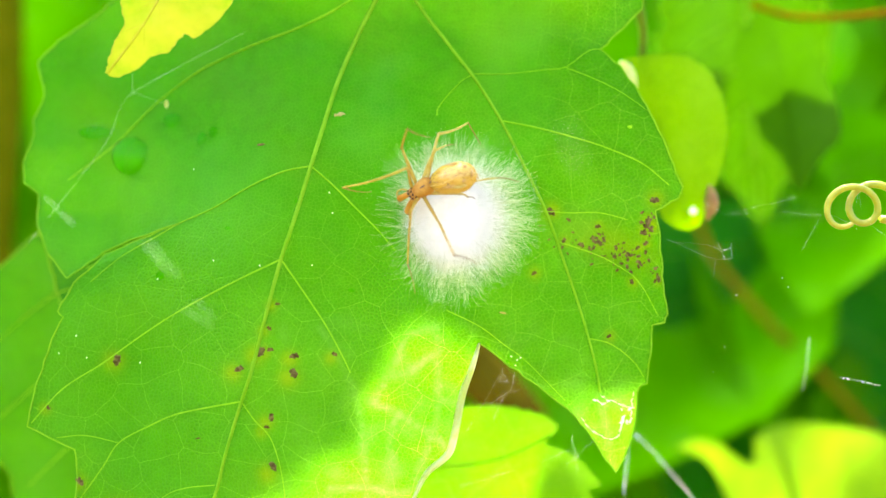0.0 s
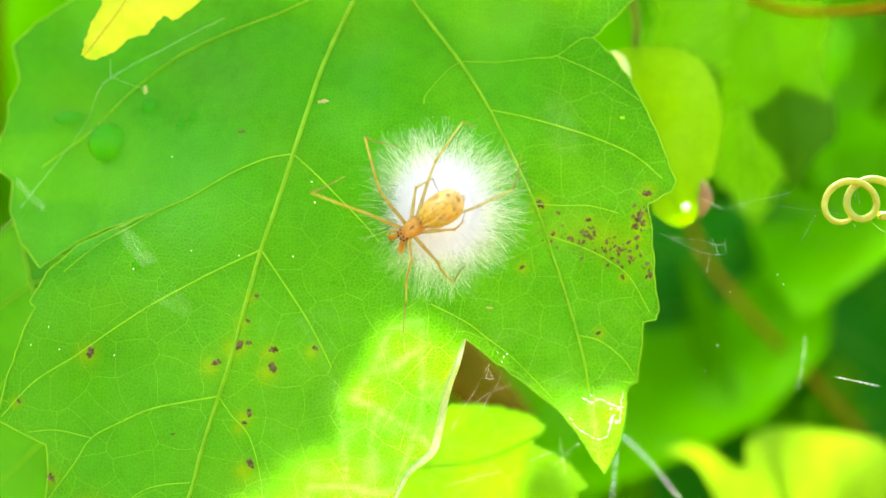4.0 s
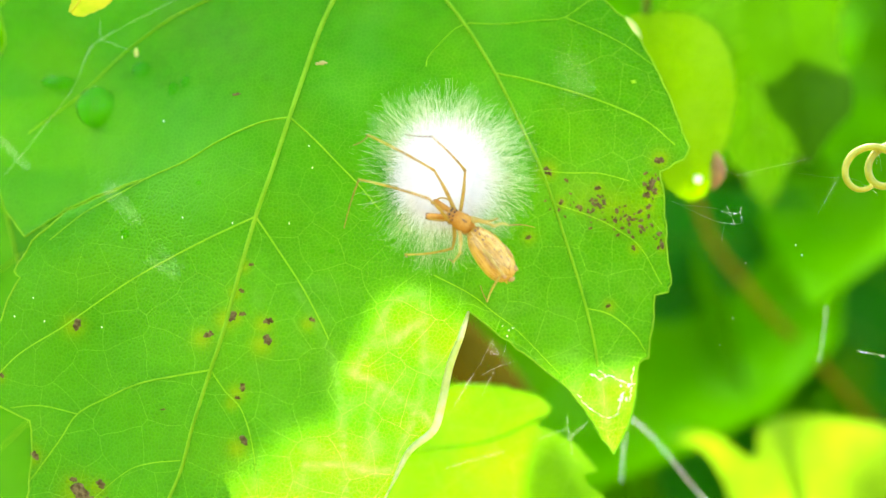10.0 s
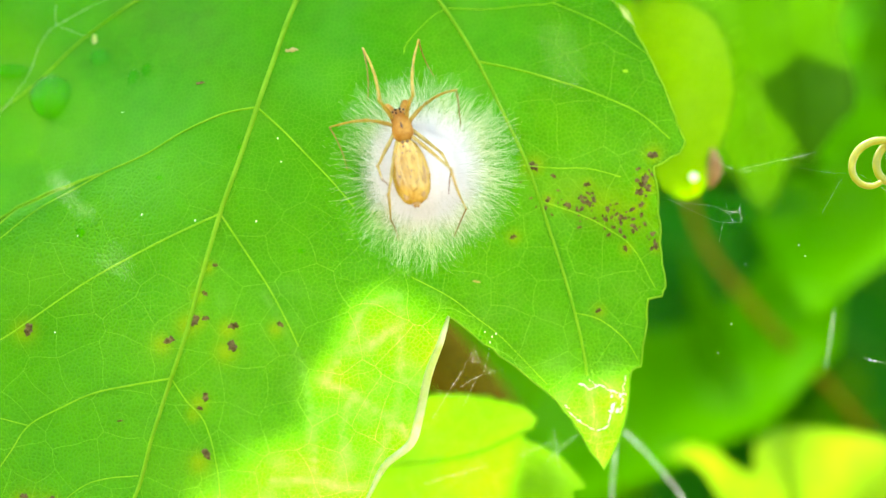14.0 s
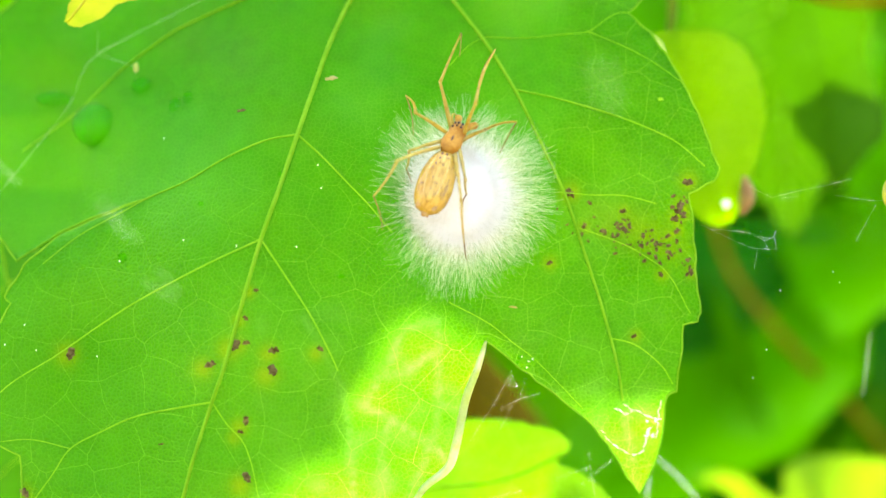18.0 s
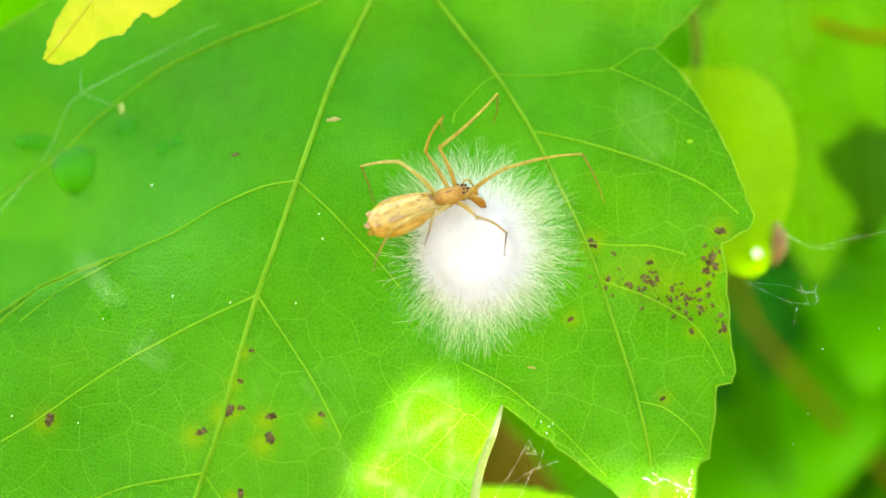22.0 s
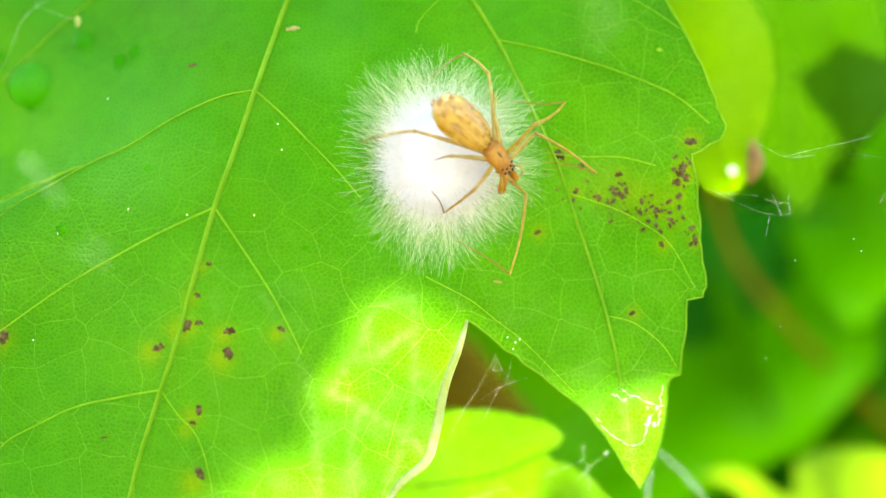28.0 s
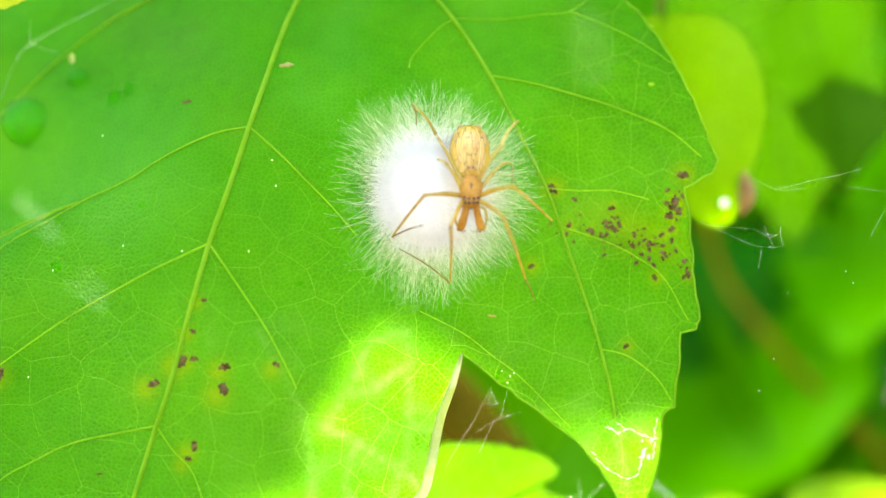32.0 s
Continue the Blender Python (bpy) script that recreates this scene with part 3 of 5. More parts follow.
    for i, ((x, z), r) in enumerate(zip(SPOTS + SPOTS_RIGHT, SPOT_R + SPOT_RIGHT_R)):
        spot(x, z, r * 0.85, leaf, i)
    rnd = random.Random(31)
    for i in range(80):
        a = rnd.gauss(0, 1)
        x, z = 15.3 + 2.6 * a + rnd.gauss(0, 0.8), -0.6 - 0.55 * a * 1.6 + rnd.gauss(0, 0.8)
        if x < 19.3:
            spot(x, z, rnd.uniform(0.06, 0.19), leaf, 100 + i)
    for i in range(16):
        spot(18.0 + rnd.gauss(0, 0.35), 2.2 + rnd.gauss(0, 0.6), rnd.uniform(0.08, 0.2), leaf, 300 + i)
    for i, (x, z) in enumerate([(-16.10, 9.20), (-9.20, 11.85), (16.55, 10.75), (-21.70, -16.80), (5.30, -5.70)]):
        spot(x, z, (0.35, 0.5, 0.3, 0.22, 0.3)[i], leaf, 200 + i, (M_SPOT, M_SCAR, M_VEIN, M_SPOT, M_SCAR)[i], 0.4)
    bm = bmesh.new()
    x0, z0 = [(-4.20, 26.05)][0]
    tube(bm, smooth_line([mm(x0, d(x0, z0), z0), mm(x0 + 1, 3, z0 + 9), mm(x0 + 6, 14, z0 + 24), mm(x0 + 16, 28, z0 + 60)]), 0.5 * MM, 0.7 * MM, 8)
    part("petiole", bm, M_STEM, leaf)
    return leaf


big_leaf()


# ---- leaves, stems and growth behind ----
def ovate(length, width, teeth, tooth, seed, tip=1.0, lobes=0.0):
    """The outline of a toothed leaf, base at (0, 0) and tip at (0, -length), in mm."""
    rnd = random.Random(seed)
    half = []
    n = teeth * 4
    for i in range(n + 1):
        u = i / n
        w = width / 2 * math.sin(math.pi * u ** 0.62) ** (0.75 + 0.35 * tip * u) * (1 + lobes * math.cos(u * 9.0 + 1.0))
        saw = (i % 4) / 4 * tooth * (0.6 + 0.6 * rnd.random()) * (1 if 0.08 < u < 0.96 else 0)
        half.append((w + saw, -length * u))
    return half + [(-x * (0.94 + 0.1 * rnd.random()), z) for x, z in half[-2:0:-1]]


def toothed_leaf(name, at, turn, length, width, material, label, seed=1, teeth=9, tooth=1.0, cup=0.12, spacing=1.3, tip=1.0, lobes=0.0, stalk=0.0, category="leaf"):
    """A single leaf with blade, edge, midrib and side veins. at: base of the blade in mm; turn: degrees about x, y, z."""
    ob = tagged(new(name), label, category)
    ob.matrix_world = pose(at[0] * MM, at[1] * MM, at[2] * MM, *turn)

    def bow(x, z):
        return cup * abs(x) + 0.35 * length * cup * (z / length) ** 2 + 0.04 * width * math.sin(z * 7.0 / length + seed) * x / width

    edge = ovate(length, width, teeth, tooth, seed, tip, lobes)
    part("blade", blade_mesh(edge, spacing, bow, seed), material, ob)
    bm = bmesh.new()
    tube(bm, [mm(x, bow(x, z), z) for x, z in edge + edge[:1]], 0.10 * MM, 0.10 * MM, 5)
    part("margin", bm, M_VEIN, ob)
    vein("midrib", [(0, 0), (0.2, -length * 0.35), (-0.2, -length * 0.7), (0, -length * 0.97)], 0.3, 0.1, bow, M_VEIN, ob)
    for k in range(5):
        u = 0.12 + 0.15 * k
        for s in (-1, 1):
            w = width / 2 * math.sin(math.pi * min(0.97, u + 0.13) ** 0.62) ** 0.9 * 0.9
            vein("side_vein", [(0, -length * u), (s * w * 0.5, -length * (u + 0.05)), (s * w, -length * (u + 0.14))], 0.14, 0.05, bow, M_VEIN, ob)
    if stalk:
        bm = bmesh.new()
        tube(bm, smooth_line([mm(0, 0, 0), mm(0.5, 1, stalk * 0.4), mm(3, 4, stalk)]), 0.35 * MM, 0.5 * MM, 7)
        part("stalk", bm, M_STEM, ob)
    return ob


def stem(name, points, r0, r1, material, label, category="stem"):
    bm = bmesh.new()
    line = smooth_line([mm(*p) for p in points], 8)
    tube(bm, line, r0 * MM, r1 * MM, 9, lambda u: (r0 + (r1 - r0) * u) * MM * (1 + 0.08 * noise.noise((u * 14, r0, 0))))
    return tagged(part(name, bm, material), label, category)


def drawn_leaf(name, edge, rib, y0, material, label, seed, bow=0.0, lean=0.0, spacing=1.0, teeth=1.0, ribs=None, thick=0.28, reach_share=0.30, fine=0.10):
    """A leaf by its outline and midrib (x, z in mm) about y0 behind the big leaf's plane."""
    ob = tagged(new(name), label, "leaf")
    mx, mz = sum(p[0] for p in edge) / len(edge), sum(p[1] for p in edge) / len(edge)

    def depth(x, z):
        return y0 + bow * ((x - mx) ** 2 + 0.5 * (z - mz) ** 2) / 100 + lean * (z - mz) + 0.3 * math.sin(0.4 * x + seed) * math.cos(0.35 * z)

    line = [Vector((p.x, p.y)) for p in smooth_line([(*p, 0) for p in edge + edge[:1]], 3)][:-1]
    line = toothed(line, teeth, seed)
    part("blade", blade_mesh(line, spacing, depth, seed), material, ob)
    bm = bmesh.new()
    tube(bm, [mm(p[0], depth(*p), p[1]) for p in line + line[:1]], min(0.12, 1.2 * fine) * MM, min(0.12, 1.2 * fine) * MM, 5)
    part("margin", bm, ribs or M_VEIN, ob)
    vein("midrib", rib, thick, 0.1, depth, ribs or M_VEIN, ob)
    rl = smooth_line([(*p, 0) for p in rib], 6)
    for k in range(3, len(rl) - 4, max(2, len(rl) // 6)):
        for s in (-1, 1):
            w = (rl[k + 1] - rl[k]).normalized()
            side = Vector((-w.y, w.x, 0)) * s * 0.62 + w * 0.78
            reach = reach_share * (rl[0] - rl[-1]).length * math.sin(math.pi * (0.15 + 0.8 * k / len(rl)))
            p = [rl[k], rl[k] + side * reach * 0.5, rl[k] + side * reach + w * 0.1 * reach]
            vein("side_vein", [(q.x, q.y) for q in p], fine, 0.4 * fine, depth, ribs or M_VEIN, ob)
    return ob


def neighbours():
    rounded = drawn_leaf("rounded_leaf", [(17.70, 18.52), (20.18, 18.91), (23.48, 18.80), (25.96, 17.42), (27.34, 14.94), (27.78, 11.63), (27.34, 8.32), (26.35, 5.57), (25.58, 3.09), (24.31, 1.82), (22.82, 1.98), (21.39, 3.09), (19.63, 6.12), (17.14, 10.53), (16.32, 14.94)],
               [(19.63, 18.80), (21.00, 13.29), (22.66, 7.22), (24.15, 1.98)], 15, M_LEAF_LIME, "small rounded lime green leaf behind the big leaf", 3, 0.8, ribs=M_LEAF_LIME, thick=0.03, fine=0.02)
    # overexposed sun highlight on the rim, made as a pale tube
    bm = bmesh.new()
    tube(bm, smooth_line([mm(17.2, 14.2, 18.2), mm(17.9, 14.0, 17.0), mm(18.7, 14.2, 15.3)], 6), 0, 0, 8, lambda u: MM * (0.12 + 0.55 * math.sin(math.pi * u) ** 0.8))
    part("sun_glow_edge", bm, M_RIM, rounded, "bleached white curled leaf edge")
    bm = bmesh.new()
    tube(bm, smooth_line([mm(25.9, 14.6, 6.2), mm(26.1, 14.4, 4.4), mm(25.6, 14.3, 2.7)], 6), 0, 0, 8, lambda u: MM * (0.12 + 0.55 * math.sin(math.pi * u)))
    part("dry_edge", bm, M_DRY, rounded, "dry pinkish brown leaf edge")
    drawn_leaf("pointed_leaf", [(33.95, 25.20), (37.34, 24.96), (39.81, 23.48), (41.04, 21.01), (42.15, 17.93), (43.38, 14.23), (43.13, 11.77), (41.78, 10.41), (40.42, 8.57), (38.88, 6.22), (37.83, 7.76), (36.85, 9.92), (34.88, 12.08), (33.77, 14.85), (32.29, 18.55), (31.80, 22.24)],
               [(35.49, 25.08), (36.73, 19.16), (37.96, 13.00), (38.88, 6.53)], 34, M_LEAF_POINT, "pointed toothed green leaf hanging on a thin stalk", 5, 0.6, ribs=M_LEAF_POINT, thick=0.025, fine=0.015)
    drawn_leaf("lower_leaf", [(-4.54, -18.34), (-1.30, -16.28), (1.14, -15.42), (4.11, -15.15), (6.55, -15.31), (8.71, -15.80), (10.07, -16.23), (11.03, -17.10), (10.82, -17.69), (9.85, -18.72), (10.87, -19.10), (12.66, -19.96), (13.85, -21.04), (14.61, -21.86), (15.20, -22.66), (14.07, -23.00), (14.50, -23.96), (15.91, -25.10), (15.47, -28.08), (11.69, -31.33), (5.19, -32.95), (-1.30, -30.79), (-5.63, -26.46), (-6.71, -21.58)],
               [(-5.09, -22.12), (-0.22, -21.04), (5.19, -20.24), (10.33, -18.07)], 12.0, M_LEAF_LOW, "sunlit lime green lobed leaf below the big leaf", 8, 0.5, 0.3, thick=0.05, reach_share=0.2, ribs=M_LEAF_LOW, fine=0.03)
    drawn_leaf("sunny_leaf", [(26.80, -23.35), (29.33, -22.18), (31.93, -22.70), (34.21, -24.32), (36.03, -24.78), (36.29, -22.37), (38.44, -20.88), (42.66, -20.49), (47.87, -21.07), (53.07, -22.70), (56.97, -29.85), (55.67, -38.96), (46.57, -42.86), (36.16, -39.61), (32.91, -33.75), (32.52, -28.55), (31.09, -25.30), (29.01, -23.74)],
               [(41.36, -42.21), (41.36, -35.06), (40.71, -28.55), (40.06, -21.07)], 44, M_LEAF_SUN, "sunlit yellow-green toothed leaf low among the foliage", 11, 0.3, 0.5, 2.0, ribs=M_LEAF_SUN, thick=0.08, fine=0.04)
    drawn_leaf("yellowing_leaf", [(-28.52, 14.81), (-27.56, 14.47), (-25.90, 15.04), (-24.47, 16.19), (-22.95, 16.62), (-21.85, 18.04), (-20.85, 17.76), (-19.14, 19.09), (-17.71, 20.99), (-16.76, 23.85), (-19.00, 27.18), (-24.47, 26.71), (-26.95, 23.14), (-27.18, 20.61), (-26.80, 19.09), (-27.56, 17.66), (-28.14, 16.23)],
               [(-21.61, 26.95), (-23.04, 22.90), (-25.18, 18.85), (-28.28, 14.81)], -7, M_LEAF_YELLOW, "yellowing leaf tip with small brown flecks", 14, 0.3, 0.0, 0.8, thick=0.06, reach_share=0.14, ribs=M_VEIN_YELLOW, fine=0.03)
    drawn_leaf("under_leaf", [(-38.17, 5.97), (-31.40, 6.50), (-24.41, 4.35), (-19.57, 0.05), (-23.87, -6.40), (-31.40, -8.55), (-35.80, -6.18), (-36.99, -3.17), (-37.85, 0.05), (-38.60, 2.74)],
               [(-20.64, 0.59), (-26.02, -1.02), (-31.40, -2.63), (-36.77, -4.25)], 11, M_LEAF, "green leaf lying close behind the big leaf", 23, 0.2)
    toothed_leaf("shaded_leaf", (-33, 16, 4), (0, -10, 0), 46, 34, M_LEAF, "mid green leaf behind the big leaf", 17, 8, 1.2, stalk=20)
    toothed_leaf("broad_leaf", (54, 92, 6), (-12, 14, 0), 56, 62, M_LEAF, "broad green leaf in the undergrowth", 21, 8, 1.6, spacing=2.5)
    # added leaf that lightens a dark hole in the hedge
    toothed_leaf("filler_leaf", (64, 132, 20), (-6, 12, 0), 52, 54, M_LEAF_POINT, "dim green leaf deep in the hedge", 41, 8, 1.4, spacing=2.5)
    # added dark leaf that puts shade between the rounded and pointed leaves
    toothed_leaf("filler_leaf", (34.5, 47, 36), (4, -6, 0), 34, 20, M_LEAF_BACK, "dim narrow green leaf behind the small leaves", 43, 8, 1.0, spacing=2.0)
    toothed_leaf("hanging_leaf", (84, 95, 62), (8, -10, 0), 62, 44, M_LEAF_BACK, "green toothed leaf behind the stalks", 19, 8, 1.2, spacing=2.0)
    stem("leaning_stem", [(30, 74, 30), (34, 75, 4), (42, 76, -8), (54, 78, -20), (70, 80, -40), (100, 82, -84)], 0.5, 0.6, M_STEM_OLIVE, "thin olive brown stem leaning through the foliage")
    stem("red_twig", [(33.64, 34, 26.56), (37.96, 34, 25.33), (42.89, 34, 25.20), (47.82, 34, 25.63), (56.44, 34, 26.56), (68.77, 34, 30.87)], 0.3, 0.36, M_STEM, "reddish brown twig crossing the foliage", "twig")
    stem("leaf_stalk", [(19.47, 16, 18.36), (19.64, 16, 21.13), (19.19, 16, 23.91), (18.91, 16, 27.79), (17.53, 16, 35.56)], 0.40, 0.55, M_STALK, "thin yellow-green leaf stalk", "stalk")
    stem("upright_stem", [(-58, 62, 60), (-55, 62, 34), (-55.5, 62, 14), (-57, 62, -10)], 1.8, 2.2, M_STEM_DARK, "thick dark olive upright stem behind the leaf", "stem")
    stem("upright_stem", [(29.33, 60, 36.73), (28.98, 60, 28.27), (28.63, 60, 24.04), (29.33, 60, 9.94)], 0.9, 1.0, M_STEM_DARK, "dark olive brown upright stem", "stem")
    stem("brown_twig", [(-6.0, 52, -6.0), (0.0, 52, -11.0), (4.5, 52, -15.0), (8.0, 52, -18.5), (10.5, 52, -21.5)], 4.2, 2.6, M_TWIG, "grey brown twig under the leaves", "twig")


def tendril():
    pts = []
    for k in range(90):
        n = 2.15 * k / 89
        a = radians(-50) - 2 * math.pi * n
        r = 1.72 - 0.05 * n
        pts.append(mm(33.75 + 2.0 * n + r * math.cos(a), -5.6 + 0.8 * n, 3.45 + 0.28 * n + r * 0.97 * math.sin(a)))
    pts += [mm(39.4 + 2.4 * k, -4 + 0.6 * k, 2.5 - 0.9 * k) for k in range(1, 7)]
    bm = bmesh.new()
    tube(bm, pts, 0, 0, 8, lambda u: MM * (0.20 + 0.08 * min(1, u * 5) + 0.05 * u))
    return tagged(part("tendril", bm, M_TENDRIL), "curled yellow-green vine tendril", "tendril")


def foliage():
    """The hedge behind: several hundred leaves in one mesh."""
    rnd = random.Random(77)
    bm = bmesh.new()
    for i in range(2000):
        far = rnd.uniform(0, 1) ** 0.8
        y = 75 + 420 * far
        reach = (y + 140) * 0.42
        size = rnd.uniform(24, 60)
        top = min(0.42 * (y + 140), 1.49 * (y - 20) - 78)
        c = mm(rnd.uniform(-1, 1) * reach, y, rnd.uniform(-0.85 * reach, top))
        turn = Euler((rnd.uniform(-1.0, 0.6), rnd.uniform(-0.7, 0.7), rnd.uniform(-0.9, 0.9))).to_matrix()
        edge = [(0, 0.5), (0.22, 0.34), (0.36, 0.12), (0.34, -0.1), (0.2, -0.32), (0, -0.56), (-0.2, -0.32), (-0.34, -0.1), (-0.36, 0.12), (-0.22, 0.34)]
        mid = bm.verts.new(c + turn @ Vector((0, 0.06 * size * MM, 0)))
        ring = [bm.verts.new(c + turn @ Vector((x * size * MM, abs(x) * -0.18 * size * MM, z * size * MM))) for x, z in edge]
        for a, b in zip(ring, ring[1:] + ring[:1]):
            bm.faces.new((a, b, mid))
    for i in range(260):
        y = rnd.uniform(330, 520)
        reach, size = (y + 140) * 0.40, rnd.uniform(90, 150)
        c = mm(rnd.uniform(-1, 1) * reach, y, rnd.uniform(-0.9, 0.85) * reach)
        turn = Euler((rnd.uniform(-0.8, 0.2), rnd.uniform(-0.6, 0.6), rnd.uniform(-0.5, 0.5))).to_matrix()
        mid = bm.verts.new(c + turn @ Vector((0, 0.05 * size * MM, 0)))
        ring = [bm.verts.new(c + turn @ Vector((x * size * MM, abs(x) * -0.15 * size * MM, z * size * MM))) for x, z in edge]
        for a, b in zip(ring, ring[1:] + ring[:1]):
            bm.faces.new((a, b, mid))
    return tagged(part("foliage", bm, M_FOLIAGE), "dense green foliage of the hedge behind", "foliage", kind="stuff")


def ground():
    bm = bmesh.new()
    bmesh.ops.create_grid(bm, x_segments=8, y_segments=8, size=600.0)
    for v in bm.verts:
        v.co.z = -0.75
    return tagged(part("ground", bm, M_SOIL), "bare brown soil under the plants", "ground", kind="structure")


def shade_leaf():
    """An unseen leaf added high above, cut to keep the sun off most of the big leaf."""
    edge = [(-84.20, -82.95), (-29.20, -72.95), (-24.20, -42.95), (-21.95, -32.45), (-19.20, -25.95), (-14.20, -21.70), (-11.20, -18.70), (-9.60, -18.35), (-7.80, -15.20), (-7.20, -13.95), (-5.80, -10.95), (-4.10, -8.05), (-1.95, -6.75), (0.80, -7.35), (3.80, -9.20), (7.80, -12.20), (11.30, -13.20), (14.30, -13.55), (18.30, -12.45), (21.55, -15.95), (26.20, -17.45), (26.90, -16.55), (28.05, -15.85), (29.20, -16.45), (29.80, -17.45), (34.80, -16.95), (35.80, 17.05), (15.80, 47.05), (-14.20, 67.05), (-54.20, 67.05), (-84.20, 32.05)]
    high = 125.0
    up = []
    for x, z in edge:
        p = Vector((x, leaf_depth(min(max(x, -40), 20), min(max(z, -30), 20)), z))
        p -= SUN_WAY * ((p.y - high) / SUN_WAY.y)
        up.append((p.x, p.z))
    ob = tagged(new("unseen_shade_leaf"), "broad green leaf above that shades the leaf below", "leaf")
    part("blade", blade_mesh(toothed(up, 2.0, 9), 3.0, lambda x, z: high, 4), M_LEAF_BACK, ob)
    mx, mz = sum(p[0] for p in up) / len(up), sum(p[1] for p in up) / len(up)
    vein("midrib", [(mx - 50, mz + 8), (mx - 20, mz + 3), (mx + 20, mz), up[-5]], 0.6, 0.3, lambda x, z: high, M_VEIN, ob)
    # second unseen leaf, cut to the shade patch wanted on the lower leaf
    low = []
    for x, z in [(9.2, -21.4), (10.4, -20.4), (11.8, -20.6), (13.0, -21.8), (15.0, -23.4), (16.0, -27.0), (12.0, -31.0), (9.2, -29.0), (8.6, -25.0)]:
        p = Vector((x, 12.0, z))
        p -= SUN_WAY * ((p.y - 100.0) / SUN_WAY.y)
        low.append((p.x, p.z))
    drawn_leaf("unseen_shade_leaf", low, [low[7], (low[3][0] * 0.5 + low[7][0] * 0.5, low[3][1] * 0.5 + low[7][1] * 0.5), low[3]], 100.0, M_LEAF_BACK, "small green leaf above that shades the lower leaf", 31, spacing=1.5, ribs=M_LEAF_BACK)
    return ob


neighbours()
tendril()
foliage()
ground()
shade_leaf()


# ---- the silk egg sac on the leaf ----
SAC = (0.95, 2.75)


def egg_sac():
    sac = tagged(new("egg_sac"), "round white silk egg sac with long fluffy hairs on the leaf", "egg sac")
    sac.location = lay(SAC[0], leaf_depth(*SAC), SAC[1])
    bm = bmesh.new()
    blob(bm, mm(0, 0.7, 0), (3.35 * MM, 1.25 * MM, 3.6 * MM), u=72, v=52,
         bulge=lambda q: 1 + 0.05 * noise.noise(q * 2.3) + 0.04 * noise.noise(q * 8) + 0.035 * noise.noise(q * 22))
    core = part("core", bm, M_WOOL, sac, "dense woolly white silk ball")
    core.location = mm(0, -1.9, -0.1)
    rnd = random.Random(12)

    def hair(bm, pts, w, side):
        rows, n = [], len(pts) - 1
        for k, p in enumerate(pts):
            f = w * (1 - 0.6 * k / n)
            rows.append((bm.verts.new(p - side * f), bm.verts.new(p + side * f), bm.verts.new(p + Vector((0, f, 0)))))
        for (p, q, s), (p2, q2, s2) in zip(rows, rows[1:]):
            bm.faces.new((p, q, q2, p2))
            bm.faces.new((q, s, s2, q2))
            bm.faces.new((s, p, p2, s2))

    def dome(r):
        """How high the ball's face stands at a distance from its middle (mm)."""
        return 1.1 + 1.35 * math.sqrt(max(0.0, 1 - (r / 3.75) ** 2))

    bm = bmesh.new()
    for i in range(3500):
        # long, nearly straight hairs in loose wisps, lifted a little off the leaf
        a = rnd.uniform(0, 2 * math.pi)
        wisp = noise.noise((math.cos(a) * 14, math.sin(a) * 14, 0.5))
        comb = 0.16 * noise.noise((math.cos(a) * 5, math.sin(a) * 5, 7.5))
        r0 = rnd.uniform(2.7, 4.0) if rnd.random() < 0.7 else rnd.uniform(3.6, 6.0)
        r1 = (7.4 + 1.3 * wisp + 0.35 * math.sin(3 * a + 1)) * (1 - 0.42 * rnd.random() ** 1.6)
        y0, y1 = -dome(r0) * rnd.uniform(0.35, 1.0), -rnd.uniform(0.1, 2.3)
        bend, b2 = comb + rnd.gauss(0, 0.13), rnd.gauss(0, 0.09)
        lift = rnd.uniform(0.0, 0.6)
        pts = []
        for u in (0, 0.3, 0.65, 1):
            r, aa = r0 + (r1 - r0) * u, a + bend * u + b2 * u * u
            pts.append(mm(r * math.cos(aa), y0 + (y1 - y0) * u - lift * math.sin(3 * u), r * math.sin(aa) * 1.02))
        bright = rnd.random() < 0.12
        hair(bm, pts, (rnd.uniform(0.009, 0.013) if bright else rnd.uniform(0.004, 0.0075)) * MM, Vector((-math.sin(a), 0, math.cos(a))))
    tagged(part("hairs", bm, M_HAIR, sac, "fine radiating white silk hairs"), kind="stuff")
    bm = bmesh.new()
    for i in range(13000):
        # short fuzz that softens the ball's rim and face
        a, r0 = rnd.uniform(0, 2 * math.pi), (min(4.6, rnd.uniform(2.2, 3.5) + abs(rnd.gauss(0, 0.5))) if i % 4 else 3.2 * math.sqrt(rnd.random()))
        r1, y0 = r0 + 0.25 + 1.5 * rnd.random() ** 2.0 * (r0 / 3.4), -dome(r0) * (rnd.uniform(0.85, 1.12) if r0 < 3.4 else rnd.uniform(0.4, 1.0))
        y1, bend = y0 + rnd.uniform(-0.4, 0.45), rnd.gauss(0, 0.16)
        hair(bm, [mm((r0 + (r1 - r0) * u) * math.cos(a + bend * u), y0 + (y1 - y0) * u, (r0 + (r1 - r0) * u) * math.sin(a + bend * u) * 1.05 - 0.1) for u in (0, 0.5, 1)],
             rnd.uniform(0.005, 0.010) * MM, Vector((-math.sin(a), 0, math.cos(a))))
    tagged(part("fuzz", bm, M_FUZZ, sac, "short soft white fuzz round the ball"), kind="stuff")
    return sac, core


sac, core = egg_sac()
cam.data.dof.focus_object = core


# ---- the spider ----
LEG_LENGTH = {1: (3.7, 6.0, 4.4), 2: (3.4, 5.4, 4.0), 3: (2.9, 2.4, 1.9), 4: (4.9, 4.3, 3.3)}
